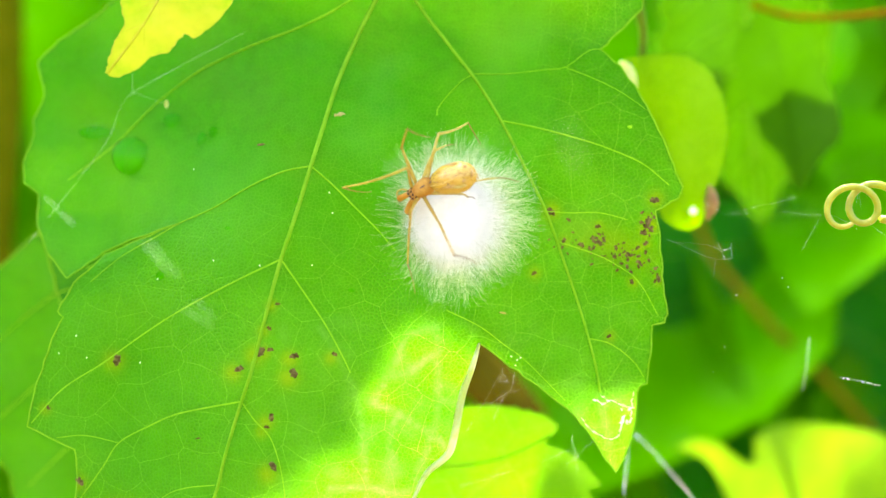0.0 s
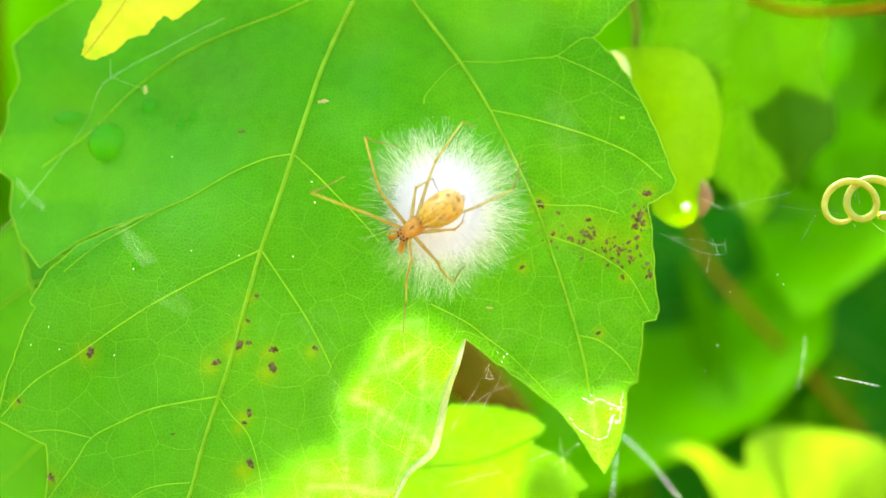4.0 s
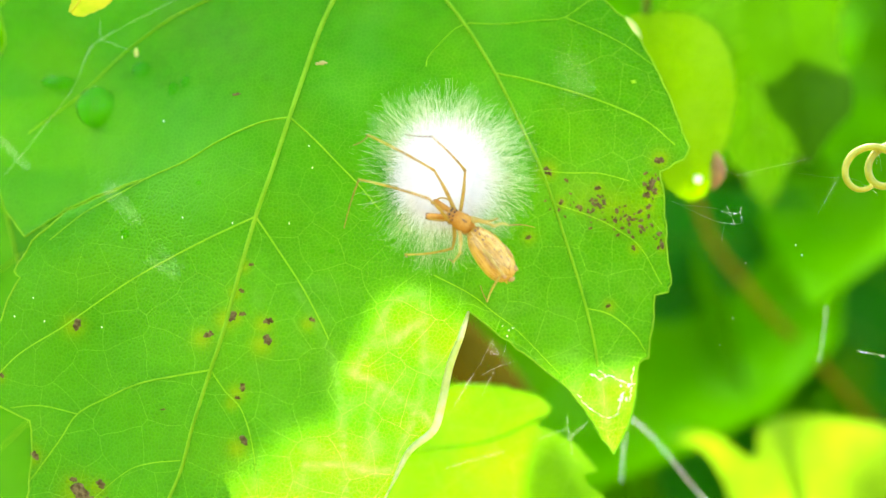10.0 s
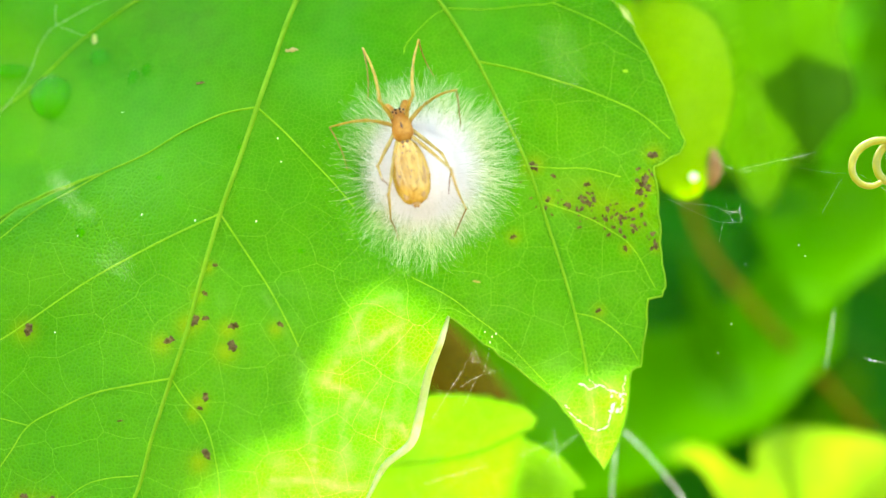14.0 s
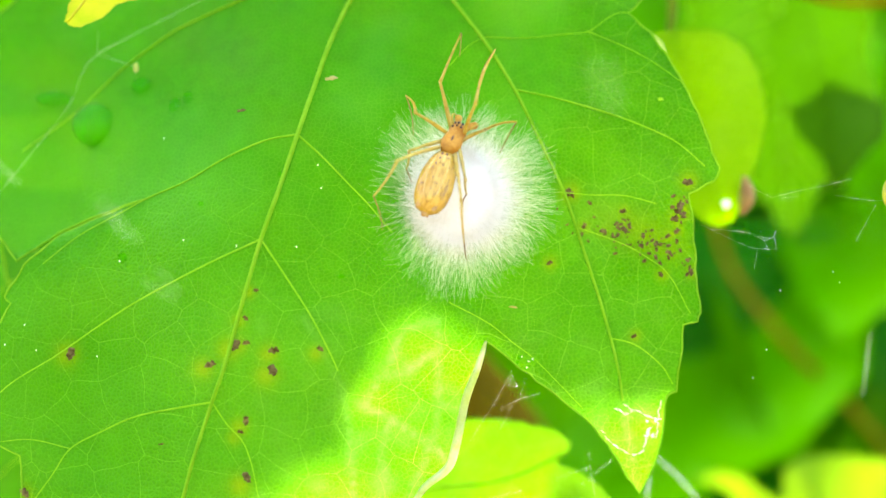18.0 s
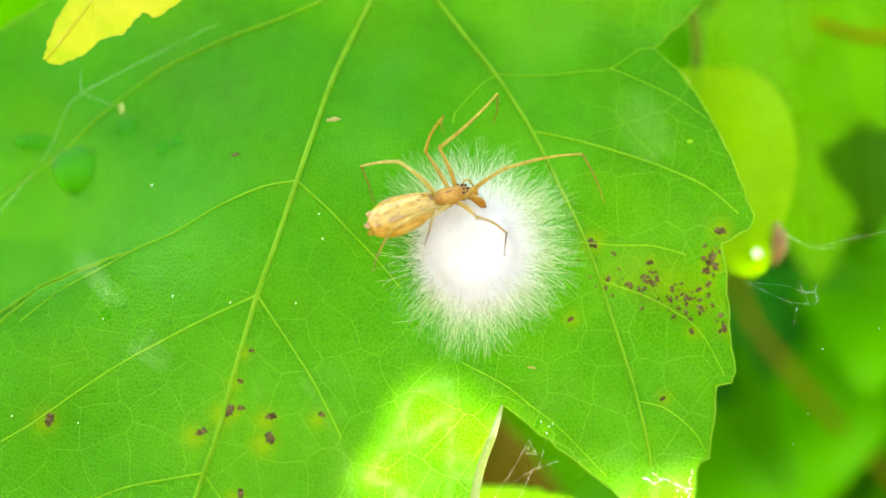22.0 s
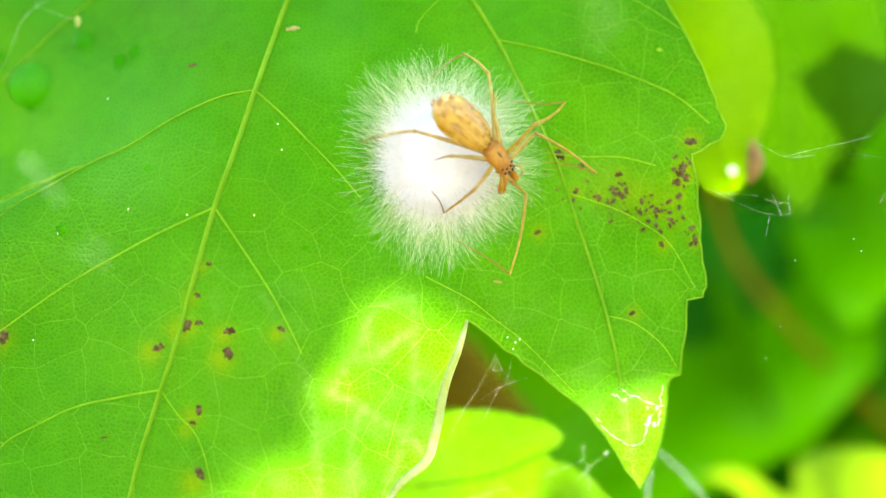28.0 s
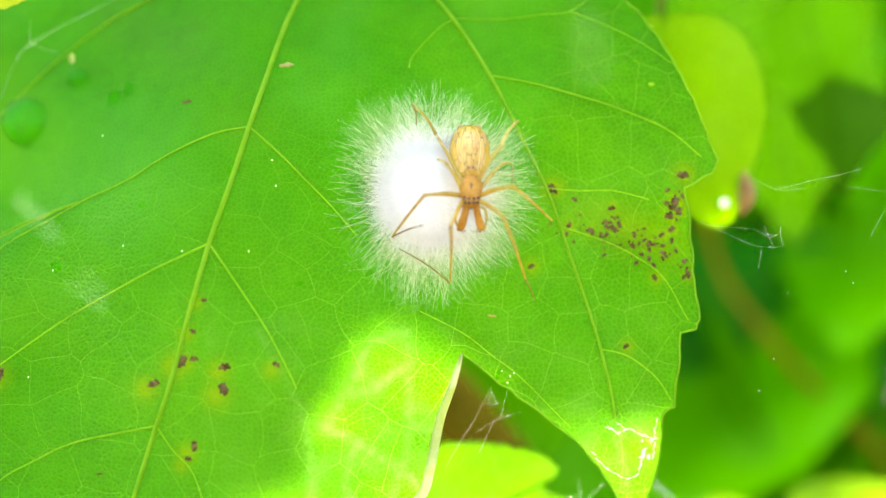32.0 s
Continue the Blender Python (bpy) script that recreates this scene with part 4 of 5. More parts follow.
HIPS = {1: (0.52, 1.85), 2: (0.60, 1.40), 3: (0.60, 0.85), 4: (0.48, 0.40)}
BODY_Y = -5.8


def leg_piece(name, length, r0, r1, material, parent, swell=0.0):
    """One stretch of a leg along +y from its joint, with a knob at the joint."""
    bm = bmesh.new()
    n = 14
    pts = [mm(0, length * k / n, 0.04 * length * math.sin(math.pi * k / n)) for k in range(n + 1)]
    tube(bm, pts, r0, r1, 8, lambda u: MM * (r0 + (r1 - r0) * u + swell * math.sin(math.pi * min(1, u * 1.3)) * (u < 0.77) + 0.25 * r0 * math.exp(-(u / 0.05) ** 2)))
    return part(name, bm, material, parent)


def build_spider():
    spider = tagged(new("spider"), "slender amber and straw coloured long-legged spider guarding its egg sac", "spider")
    bm = bmesh.new()
    half = (0.40, 0.62, 0.74, 0.79, 0.79, 0.75, 0.69, 0.65, 0.62, 0.58, 0.42)
    tube(bm, [mm(0, -0.08 + 0.252 * k, 0) for k in range(len(half))], 0, 0, 24, lambda u: MM * half[round(u * (len(half) - 1))])
    for v in bm.verts:
        y = v.co.y / MM
        v.co.z *= (0.72 if v.co.z > 0 else 0.55) * (1 - 0.18 * math.exp(-((y - 1.05) / 0.22) ** 2 - (v.co.x / MM / 0.2) ** 2)) * (1 + 0.05 * noise.noise(v.co * 2500))
    bmesh.ops.subdivide_edges(bm, edges=bm.edges[:], cuts=1, smooth=0.6, use_grid_fill=True)
    carapace = part("carapace", bm, M_AMBER, spider, "glossy amber brown carapace")
    bm = bmesh.new()
    blob(bm, mm(0, 1.05, 0.50), (0.09 * MM, 0.30 * MM, 0.04 * MM), u=12, v=6)
    part("groove", bm, M_ABD_LINE, carapace)
    for x, y, z, r in ((0.16, 2.40, 0.34, 0.11), (-0.16, 2.40, 0.34, 0.11), (0.40, 2.30, 0.26, 0.095), (-0.40, 2.30, 0.26, 0.095),
                       (0.17, 2.12, 0.44, 0.095), (-0.17, 2.12, 0.44, 0.095), (0.45, 1.98, 0.33, 0.09), (-0.45, 1.98, 0.33, 0.09)):
        bm = bmesh.new()
        blob(bm, mm(x, y, z), (r * MM,) * 3, u=10, v=7)
        part("eye", bm, M_EYE, carapace, "tiny black bead eye")
    for s in (-1, 1):
        bm = bmesh.new()
        tube(bm, smooth_line([mm(s * 0.27, 2.1, -0.15), mm(s * 0.38, 2.55, -0.40), mm(s * 0.54, 2.95, -0.85), mm(s * 0.72, 3.3, -1.3)], 5), 0, 0, 10,
             lambda u: MM * (0.21 + 0.09 * u) * (1 if u < 0.98 else 0.7))
        jaw = part("jaw", bm, M_AMBER, spider, "long stout amber jaw")
        bm = bmesh.new()
        tube(bm, smooth_line([mm(s * 0.70, 3.36, -1.35), mm(s * 0.50, 3.46, -1.4), mm(s * 0.34, 3.3, -1.35)], 5), 0.07 * MM, 0.02 * MM, 6)
        part("fang", bm, M_ABD_LINE, jaw)
        bm = bmesh.new()
        blob(bm, mm(s * 0.72, 3.3, -1.3), (0.24 * MM, 0.16 * MM, 0.16 * MM), u=12, v=8)
        part("jaw_tip", bm, M_LEG_DARK, jaw, "dark brown jaw tip")
        bm = bmesh.new()
        tube(bm, smooth_line([mm(s * 0.5, 2.2, -0.25), mm(s * 0.85, 2.6, 0.0), mm(s * 1.0, 3.0, -0.2), mm(s * 0.98, 3.25, -0.75), mm(s * 0.8, 3.3, -1.4)], 5), 0.085 * MM, 0.055 * MM, 7)
        part("palp", bm, M_LEG, spider)
    bm = bmesh.new()
    tube(bm, [mm(0, 0.15, -0.02), mm(0, -0.25, 0.0)], 0.22 * MM, 0.2 * MM, 8)
    part("waist", bm, M_AMBER, spider)
    bm = bmesh.new()
    blob(bm, mm(0, -2.65, 0.05), (1.34 * MM, 2.85 * MM, 1.15 * MM), u=36, v=26,
         bulge=lambda q: 1 - 0.13 * max(0, q.y) ** 1.5 + 0.26 * max(0, -q.y) * (1 + q.y) - 0.12 * max(0, -q.y) ** 4 + 0.045 * noise.noise(q * 3.5))
    abdomen = part("abdomen", bm, M_ABDOMEN, spider, "plump straw yellow abdomen with brown flecks")

    def on_back(x, y, lift=0.0):
        u, w = (y + 2.65) / 2.85, x / 1.34
        k = 1 - 0.13 * max(0, u) ** 1.5 + 0.26 * max(0, -u) * (1 + u) - 0.12 * max(0, -u) ** 4
        u, w = u / k, w / k
        return mm(x, y, 0.05 + 1.15 * k * math.sqrt(max(0.02, 1 - u * u - w * w)) + lift)

    for s in (-1, 1):
        bm = bmesh.new()
        tube(bm, smooth_line([on_back(s * 0.42, -0.45), on_back(s * 0.62, -1.4), on_back(s * 0.66, -2.6), on_back(s * 0.5, -3.8), on_back(s * 0.25, -4.7)], 6), 0, 0, 7,
             lambda u: MM * 0.06 * (1 - 0.5 * u))
        part("pale_band", bm, M_ABD_BAND, abdomen, "pale cream stripe")
        bm = bmesh.new()
        tube(bm, smooth_line([on_back(s * 0.85, -1.3), on_back(s * 0.98, -2.2), on_back(s * 0.92, -3.0), on_back(s * 0.72, -3.9)], 6), 0.028 * MM, 0.02 * MM, 6)
        part("side_line", bm, M_ABD_LINE, abdomen)
        bm = bmesh.new()
        blob(bm, on_back(s * 0.17, -0.55), (0.12 * MM, 0.14 * MM, 0.06 * MM), u=9, v=6)
        part("dark_dot", bm, M_ABD_LINE, abdomen)
    for x, y, w, h in ((0.95, -3.3, 0.16, 0.75), (-0.95, -3.3, 0.16, 0.75), (0.62, -4.7, 0.20, 0.35), (-0.62, -4.7, 0.20, 0.35), (0.0, -5.25, 0.30, 0.22)):
        bm = bmesh.new()
        blob(bm, on_back(x, y, -0.03), (w * MM, h * MM, 0.07 * MM), u=14, v=8, bulge=lambda q: 1 + 0.3 * noise.noise(q * 2.2 + Vector((x, y, 0))))
        part("flank_patch", bm, M_ABD_PATCH, abdomen, "uneven brown patch")
    rnd = random.Random(5)
    for k in range(12):
        bm = bmesh.new()
        x, y = rnd.choice((-1, 1)) * rnd.uniform(0.05, 0.9), rnd.uniform(-4.2, -0.9)
        blob(bm, on_back(x, y), (rnd.uniform(0.03, 0.09) * MM, rnd.uniform(0.05, 0.16) * MM, 0.03 * MM), u=7, v=5)
        part("fleck", bm, M_ABD_LINE, abdomen)
    for s in (-1, 1):
        bm = bmesh.new()
        tube(bm, [mm(s * 0.14, -4.9, -0.45), mm(s * 0.12, -5.3, -0.55)], 0.13 * MM, 0.05 * MM, 7)
        part("spinneret", bm, M_AMBER, abdomen)
    legs = {}
    for key in ("R1", "R2", "R3", "R4", "L1", "L2", "L3", "L4"):
        n = int(key[1])
        a, b, c = LEG_LENGTH[n]
        skin = M_LEG if n < 3 else M_LEG_PALE
        legs[key] = [leg_piece("thigh", a, 0.15, 0.10, skin, spider, 0.03),
                     leg_piece("shin", b, 0.115, 0.066, skin, spider),
                     leg_piece("foot", c, 0.060, 0.030, M_LEG_DARK, spider)]
    return spider, abdomen, legs


spider, abdomen, legs = build_spider()


# ---- silk, drops and crumbs ----
def web(name, lines, r, label, beads=0, seed=0):
    """A scrap of web: each strand a part."""
    ob = tagged(new(name), label, "spider silk", kind="")
    rnd = random.Random(seed)
    for pts in lines:
        s = strand("strand", pts, r * rnd.uniform(0.75, 1.25), M_HAIR if r < 0.02 else M_SILK, parent=ob, steps=5)
        if beads:
            bm = bmesh.new()
            for k in range(beads):
                u = rnd.random()
                i = min(len(pts) - 2, int(u * (len(pts) - 1)))
                p = Vector(pts[i]).lerp(Vector(pts[i + 1]), rnd.random())
                blob(bm, mm(*p), (r * rnd.uniform(1.5, 6.5) * MM, r * 2 * MM, r * rnd.uniform(1.5, 6.5) * MM), u=6, v=4)
            part("clot", bm, M_SILK, s)
    return ob


def webs():
    web("torn_web", [[(20.13, -3, 0.54), (23.02, -3, 0.29), (24.14, -3, -0.29)], [(24.14, -3, -0.29), (24.88, -3, 0.05), (25.03, -3, 0.54)], [(24.88, -3, 0.05), (25.08, -3, -0.83), (24.00, -3, -0.93)], [(19.39, -3, 0.83), (22.77, -3, -0.69), (23.90, -3, -0.93)], [(23.65, -3, -1.03), (23.41, -3, -2.40)], [(23.41, -3, 0.05), (24.78, -3, -0.15)], [(23.80, -3, 0.54), (24.49, -3, -1.03)]],
        0.0034, "torn scrap of white web beside the leaf edge", 9, 1)
    web("loose_web", [[(24.56, -4, 2.97), (27.48, -4, 3.70), (28.69, -4, 3.94), (30.40, -4, 4.43)], [(29.18, -4, 3.21), (31.61, -4, 2.87), (33.56, -4, 2.82), (35.50, -4, 1.75), (35.65, -4, 1.51)], [(32.34, -4, 2.48), (30.88, -4, -0.19)], [(22.66, -4, 3.84), (24.61, -4, 2.87), (26.55, -4, 3.06)],
        [(35.30, -5, 3.91), (35.54, -5, 4.64), (35.74, -5, 3.33)], [(36.03, -5, 2.46), (37.86, -5, 1.01), (41.34, -5, -1.40)]], 0.0034, "loose web strands hanging by the tendril", 14, 2)
    web("notch_web", [[(5.30, 0, -10.55), (3.90, 0, -13.20), (3.30, 0, -14.05), (2.10, 0, -16.20)], [(5.30, 0, -10.95), (5.00, 0, -11.80)], [(5.00, 0, -11.80), (5.70, 0, -11.80)], [(5.70, 0, -11.80), (5.30, 0, -10.95)], [(6.50, 0, -10.35), (5.90, 0, -12.75)], [(7.40, 0, -12.25), (5.45, 0, -12.95), (4.20, 0, -13.75)], [(5.45, 0, -12.95), (4.40, 0, -15.20)]],
        0.0036, "fine web strands across the notch of the leaf", 4, 3)
    web("low_web", [[(1.60, 5, -21.77), (3.93, 5, -21.05), (6.52, 5, -20.32)], [(9.10, 5, -19.49), (10.39, 5, -18.87), (11.79, 5, -18.41)], [(11.32, 5, -19.80), (13.65, 5, -17.68)], [(11.79, 5, -17.27), (12.31, 5, -20.53)]], 0.0045, "fine web strands over the lower leaf", 3, 4)
    web("slanting_strand", [[(17.74, 18, -17.46), (21.11, 18, -20.44), (24.76, 18, -24.76), (28.97, 18, -29.14)]], 0.02, "thick pale silk strand under the leaf tip", 0, 5)
    web("hanging_strand", [[(29.08, -15, -7.13), (28.90, -15, -8.93), (28.58, -15, -11.26)]], 0.015, "short hanging silk strand out in the air", 0, 6)
    web("short_strand", [[(18.08, 15, -18.41), (17.64, 15, -24.31)]], 0.02, "short silk strand under the leaf tip", 0, 7)
    web("bead_strand", [[(33.25, -7.5, -10.82), (35.01, -7.5, -11.15), (36.81, -7.5, -11.53)]], 0.011, "short beaded silk strand", 14, 8)
    web("upper_thread", [[(-28.30, 4.5, 15.92), (-28.35, 4.5, 15.00), (-28.24, 4.5, 14.23)], [(-8.45, 4.5, 24.79), (-15.67, 4.5, 20.88), (-19.79, 4.5, 18.86), (-23.40, 4.5, 16.95), (-28.24, 4.5, 14.23), (-29.48, 4.5, 12.68), (-30.62, 4.5, 9.84), (-33.71, 4.5, 5.72), (-37.83, 4.5, 0.47)], [(-28.24, 4.5, 14.23), (-26.91, 4.5, 13.75), (-25.3, 4.5, 13.2)], [(x, leaf_depth(x, z) - 0.15, z) for x, z in ((-25.1, 13.1), (-23.2, 12.6), (-21.3, 12.1), (-21.0, 10.2))]],
        0.009, "pale silk threads tied to the yellow leaf tip", 0, 9)
    bm = bmesh.new()
    blob(bm, mm(-25.2, 4.4, 13.15), (0.2 * MM, 0.14 * MM, 0.38 * MM), u=12, v=9, bulge=lambda q: 1 + 0.3 * noise.noise(q * 3))
    tagged(part("silk_knot", bm, M_RIM), "small pale knot of silk on the threads", "silk knot")
    web("front_threads", [[(-22.24, -24, 0.38), (-20.02, -24, -2.13)], [(-21.82, -24, 0.67), (-19.48, -24, -2.05)], [(-19.19, -24, -4.47), (-17.10, -24, -5.73)], [(-18.35, -24, -3.72), (-16.89, -24, -5.22)], [(-30.39, -20, 3.93), (-28.23, -20, 1.77)]], 0.015, "stray silk threads hanging before the leaf", 0, 10)
    web("drifting_threads", [[(7.6, -34.7, 8.6), (8.6, -34.7, 4.9)], [(8.2, -34.7, 8.8), (9.3, -34.7, 5.3)], [(8.8, -34.7, 8.6), (9.8, -34.7, 5.6)]], 0.0032, "faint silk threads drifting before the leaf", 0, 11)
    ob = tagged(new("tip_silk"), "white silk stuck across the leaf tip", "spider silk")
    rnd = random.Random(41)
    for pts in ([(13.20, -13.35), (14.10, -13.75), (14.90, -13.45), (15.80, -13.85), (16.90, -14.15)], [(12.20, -15.05), (12.80, -15.80), (13.55, -16.35), (14.70, -16.85), (15.50, -16.55), (15.80, -15.45), (16.10, -14.70)], [(16.85, -12.75), (16.70, -13.95), (16.50, -15.55)], [(13.90, -12.95), (14.70, -13.55)]):
        line = smooth_line([(*p, 0) for p in pts], 9)
        cut = 0
        while cut < len(line) - 3:
            n = rnd.randint(4, 9)
            piece = line[cut:cut + n]
            cut += n - 1 + (rnd.random() < 0.35)
            if len(piece) < 3:
                continue
            w = rnd.uniform(0.02, 0.06)
            bm = bmesh.new()
            tube(bm, [lay(p.x + rnd.gauss(0, 0.05), leaf_depth(p.x, p.y) - 0.06, p.y + rnd.gauss(0, 0.05)) for p in piece], 0, 0, 6, lambda u: MM * w * (0.35 + 0.65 * math.sin(math.pi * u)))
            part("strand", bm, M_SILK, ob)
    for k in range(9):
        x, z = rnd.uniform(15.6, 16.6), rnd.uniform(-15.6, -12.8)
        bm = bmesh.new()
        blob(bm, lay(x, leaf_depth(x, z) - 0.04, z), (rnd.uniform(0.05, 0.14) * MM, 0.03 * MM, rnd.uniform(0.06, 0.2) * MM), u=9, v=6)
        part("film", bm, M_SILK, ob)


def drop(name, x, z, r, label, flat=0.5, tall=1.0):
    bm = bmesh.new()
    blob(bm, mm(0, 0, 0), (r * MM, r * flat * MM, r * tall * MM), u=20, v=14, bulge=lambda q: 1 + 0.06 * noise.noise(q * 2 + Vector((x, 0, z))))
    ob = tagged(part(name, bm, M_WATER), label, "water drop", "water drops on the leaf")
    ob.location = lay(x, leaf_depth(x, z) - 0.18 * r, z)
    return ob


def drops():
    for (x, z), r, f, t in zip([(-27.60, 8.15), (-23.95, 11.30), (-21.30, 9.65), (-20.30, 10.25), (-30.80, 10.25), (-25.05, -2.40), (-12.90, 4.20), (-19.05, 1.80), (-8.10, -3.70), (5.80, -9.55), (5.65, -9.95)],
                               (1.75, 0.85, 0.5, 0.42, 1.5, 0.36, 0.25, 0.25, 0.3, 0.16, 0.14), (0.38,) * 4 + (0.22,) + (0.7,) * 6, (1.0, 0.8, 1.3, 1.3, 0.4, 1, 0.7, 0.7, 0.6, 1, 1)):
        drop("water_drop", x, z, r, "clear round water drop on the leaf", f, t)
    # the crumb at (-24.90, -2.65) paints the white highlight of a water drop
    for x, z in [(-33.70, -9.20), (-31.20, -9.55), (-32.20, -7.65), (-9.80, 4.80), (-9.50, 3.05), (-19.80, -1.05), (-24.90, 12.45), (-24.90, -2.65), (29.40, -2.55), (29.90, -3.35), (25.40, -4.05), (24.40, -8.55), (23.40, -10.70), (5.95, -9.45), (6.50, -9.80), (6.35, -10.25), (6.80, -9.60), (-22.20, 7.05), (-15.70, -1.45), (-26.45, -9.95), (-11.20, -1.45)]:
        far = x > 21
        bm = bmesh.new()
        blob(bm, mm(x, -3.0 if far else leaf_depth(x, z) - 0.1, z), ((0.03 if far else 0.04) * MM, 0.03 * MM, (0.05 if far else 0.065) * MM), u=8, v=6)
        tagged(part("silk_crumb", bm, M_SILK), "tiny white crumb of silk", "silk crumb", "silk crumbs")
    # white bead in place of the sun sparkle on a water drop
    bm = bmesh.new()
    blob(bm, mm(24.26, 14.2, 3.63), (0.36 * MM,) * 3, u=14, v=10)
    tagged(part("silk_bead", bm, M_SILK), "small sunlit white bead on the rounded leaf", "silk bead")


webs()
drops()


# ---- what moves ----
STANCES = []


def stance(t, x, z, heading, pitch, roll, bend, droop, *legs):
    """The spider at t seconds: the waist (mm), the way the head points, head lift, roll, bend and droop of the abdomen (degrees),
    then for each leg the azimuth and elevation of its three joints in the spider's own space."""
    STANCES.append((t, x, z, heading, pitch, roll, bend, droop, legs))


stance(0, -0.78, 5.67, -148.7, -0, 15, 35, -40,
       (131, 77, 19, -12, -169, -65), (100, 16, -152, 76, -163, -69), (148, 27, 157, -57, 172, -61), (147, 48, 168, -49, -94, -67), (-54, 58, -43, -54, -79, 41), (-89, 19, -85, 44, -154, -70), (-156, -35, -110, 58, 178, -75), (-131, 52, -179, -44, -163, -61))
stance(1, -1.60, 4.73, -130.8, -12, 12, 22, -12,
       (139, 65, 30, 52, -126, -76), (111, 9, -169, 51, -108, -83), (173, 21, 156, -58, 172, -61), (159, 18, -177, -58, -74, -41), (-54, 66, -20, -50, -83, 61), (-87, 35, -44, -63, -127, 42), (-138, -8, -131, 45, 123, -77), (-139, 44, -163, -61, -132, -47))
stance(2, -0.44, 3.59, -135.1, -0, 8, 31, -45,
       (70, 65, 51, -20, -155, -43), (102, 69, 88, -55, -125, 50), (155, 42, 160, -72, -91, 49), (167, 56, 161, -29, -107, -64), (-42, 56, -8, -58, -74, 45), (-77, 21, -47, -61, -131, 36), (-134, -35, -136, 66, 141, -58), (-135, 57, -150, -5, 134, -61))
stance(5, -0.43, 0.84, -145.3, -12, 8, 6, -32,
       (61, 44, 69, 71, 158, -60), (86, -14, 134, 60, -142, -81), (134, 11, -153, 63, -67, -65), (141, -14, 169, 38, 154, -81), (-93, 54, -36, -49, -51, 8), (-108, 25, -85, -75, 146, 55), (-154, -15, -177, 58, 123, -52), (-170, -14, 164, -59, 147, 51))
stance(6, -0.52, 0.20, -152.9, -12, 10, -6, -22,
       (46, 49, 68, 69, 159, -51), (87, 0, 129, 67, -170, -70), (122, 5, -176, 62, -89, -75), (132, 0, 173, 57, 78, -62), (-95, 54, -42, -58, -51, 8), (-122, 34, -99, -76, 146, 54), (-172, -13, -173, 48, 102, -49), (179, -11, 154, -53, 140, 49))
stance(7, -0.90, 0.04, -158.3, -12, 10, 8, -25,
       (73, 50, 53, 69, 132, -77), (102, 9, 124, 69, -169, -81), (132, 3, -173, 65, -26, -86), (139, -8, 168, 55, 27, -74), (-90, 59, -33, -55, -51, 8), (-130, 46, -40, -63, -95, 56), (-150, 13, -146, 50, 97, -55), (-165, -17, 162, -62, 123, 54))
stance(8, -1.33, 1.32, -172.2, -12, 15, 19, -30,
       (76, -5, -2, 65, 166, -85), (106, 12, 150, 81, 44, -76), (144, 21, -155, 60, -31, -65), (164, 23, -162, 41, -24, -77), (-24, 58, -92, 63, -8, -73), (-111, 52, -36, -61, -62, 7), (-142, 7, -158, 35, 106, -61), (-145, 21, -160, -73, 98, -58))
stance(9, -1.46, 0.99, 168.0, -12, 10, 16, -20,
       (85, 57, -10, 59, -111, -87), (94, 9, 120, 85, -15, -81), (134, 18, -165, 70, -9, -74), (158, 32, 138, -52, 37, -76), (-16, 59, -74, 64, -125, -59), (-110, 58, -65, -67, -163, 44), (-139, 0, -157, 28, 98, -64), (-147, 29, -144, -66, 98, -58))
stance(10, 3.24, -1.68, 148.0, 22, 20, 29, -17,
       (28, 6, -4, -5, 154, -79), (66, 8, -4, 28, 43, -78), (154, -25, -34, 81, 137, -65), (-87, 76, 141, -43, 150, -18), (-1, 29, -2, -45, -117, -36), (-163, -55, -38, 17, 144, -61), (-92, 38, -173, -70, 112, -69), (-143, 37, -142, -62, 96, -56))
stance(11, 2.36, -1.12, 151.1, 21, 20, 36, -30,
       (42, 0, -4, 2, 175, -74), (71, 16, 0, 32, 126, -85), (151, -10, -39, 75, 143, -65), (-161, 77, 161, -19, 106, -85), (-2, 33, -4, -35, -154, -76), (-172, -60, -44, 15, 148, -45), (-102, 37, -157, -60, 111, -69), (-118, 47, 179, -47, 98, -57))
stance(12, -0.77, 1.26, 137.5, -12, 10, 11, -9,
       (37, -11, -39, 45, -136, -74), (69, 15, -52, 76, -20, -78), (140, -3, -173, 52, -145, -80), (149, -6, 174, 42, -117, -80), (-43, 76, -31, -20, -145, -30), (-119, 42, -95, -60, 162, 37), (-144, -5, 176, -76, 113, -28), (-152, 25, -159, -73, 103, -74))
stance(13, -0.17, 2.55, 117.1, -12, 8, 6, -21,
       (88, 68, 19, -6, -137, -73), (57, 14, -81, 65, -78, -69), (118, -25, -176, 50, -145, -52), (140, 21, 132, -55, -160, -70), (-5, 67, -8, -35, -154, 16), (-104, 57, -27, -48, -178, 46), (-144, 25, -159, -72, -173, -65), (-163, 31, -165, -63, 134, -71))
stance(14, -0.30, 4.58, 104.3, -12, 0, 3, -4,
       (67, 77, 16, -29, 160, -65), (40, -45, 115, 62, -175, -65), (140, -13, 171, 37, -159, -41), (150, 26, 166, -58, -133, -57), (-56, 78, -3, -28, -173, 9), (-92, 59, -62, -53, 171, 14), (-142, 5, 177, 49, 115, -76), (-160, 16, -159, -79, 174, 47))
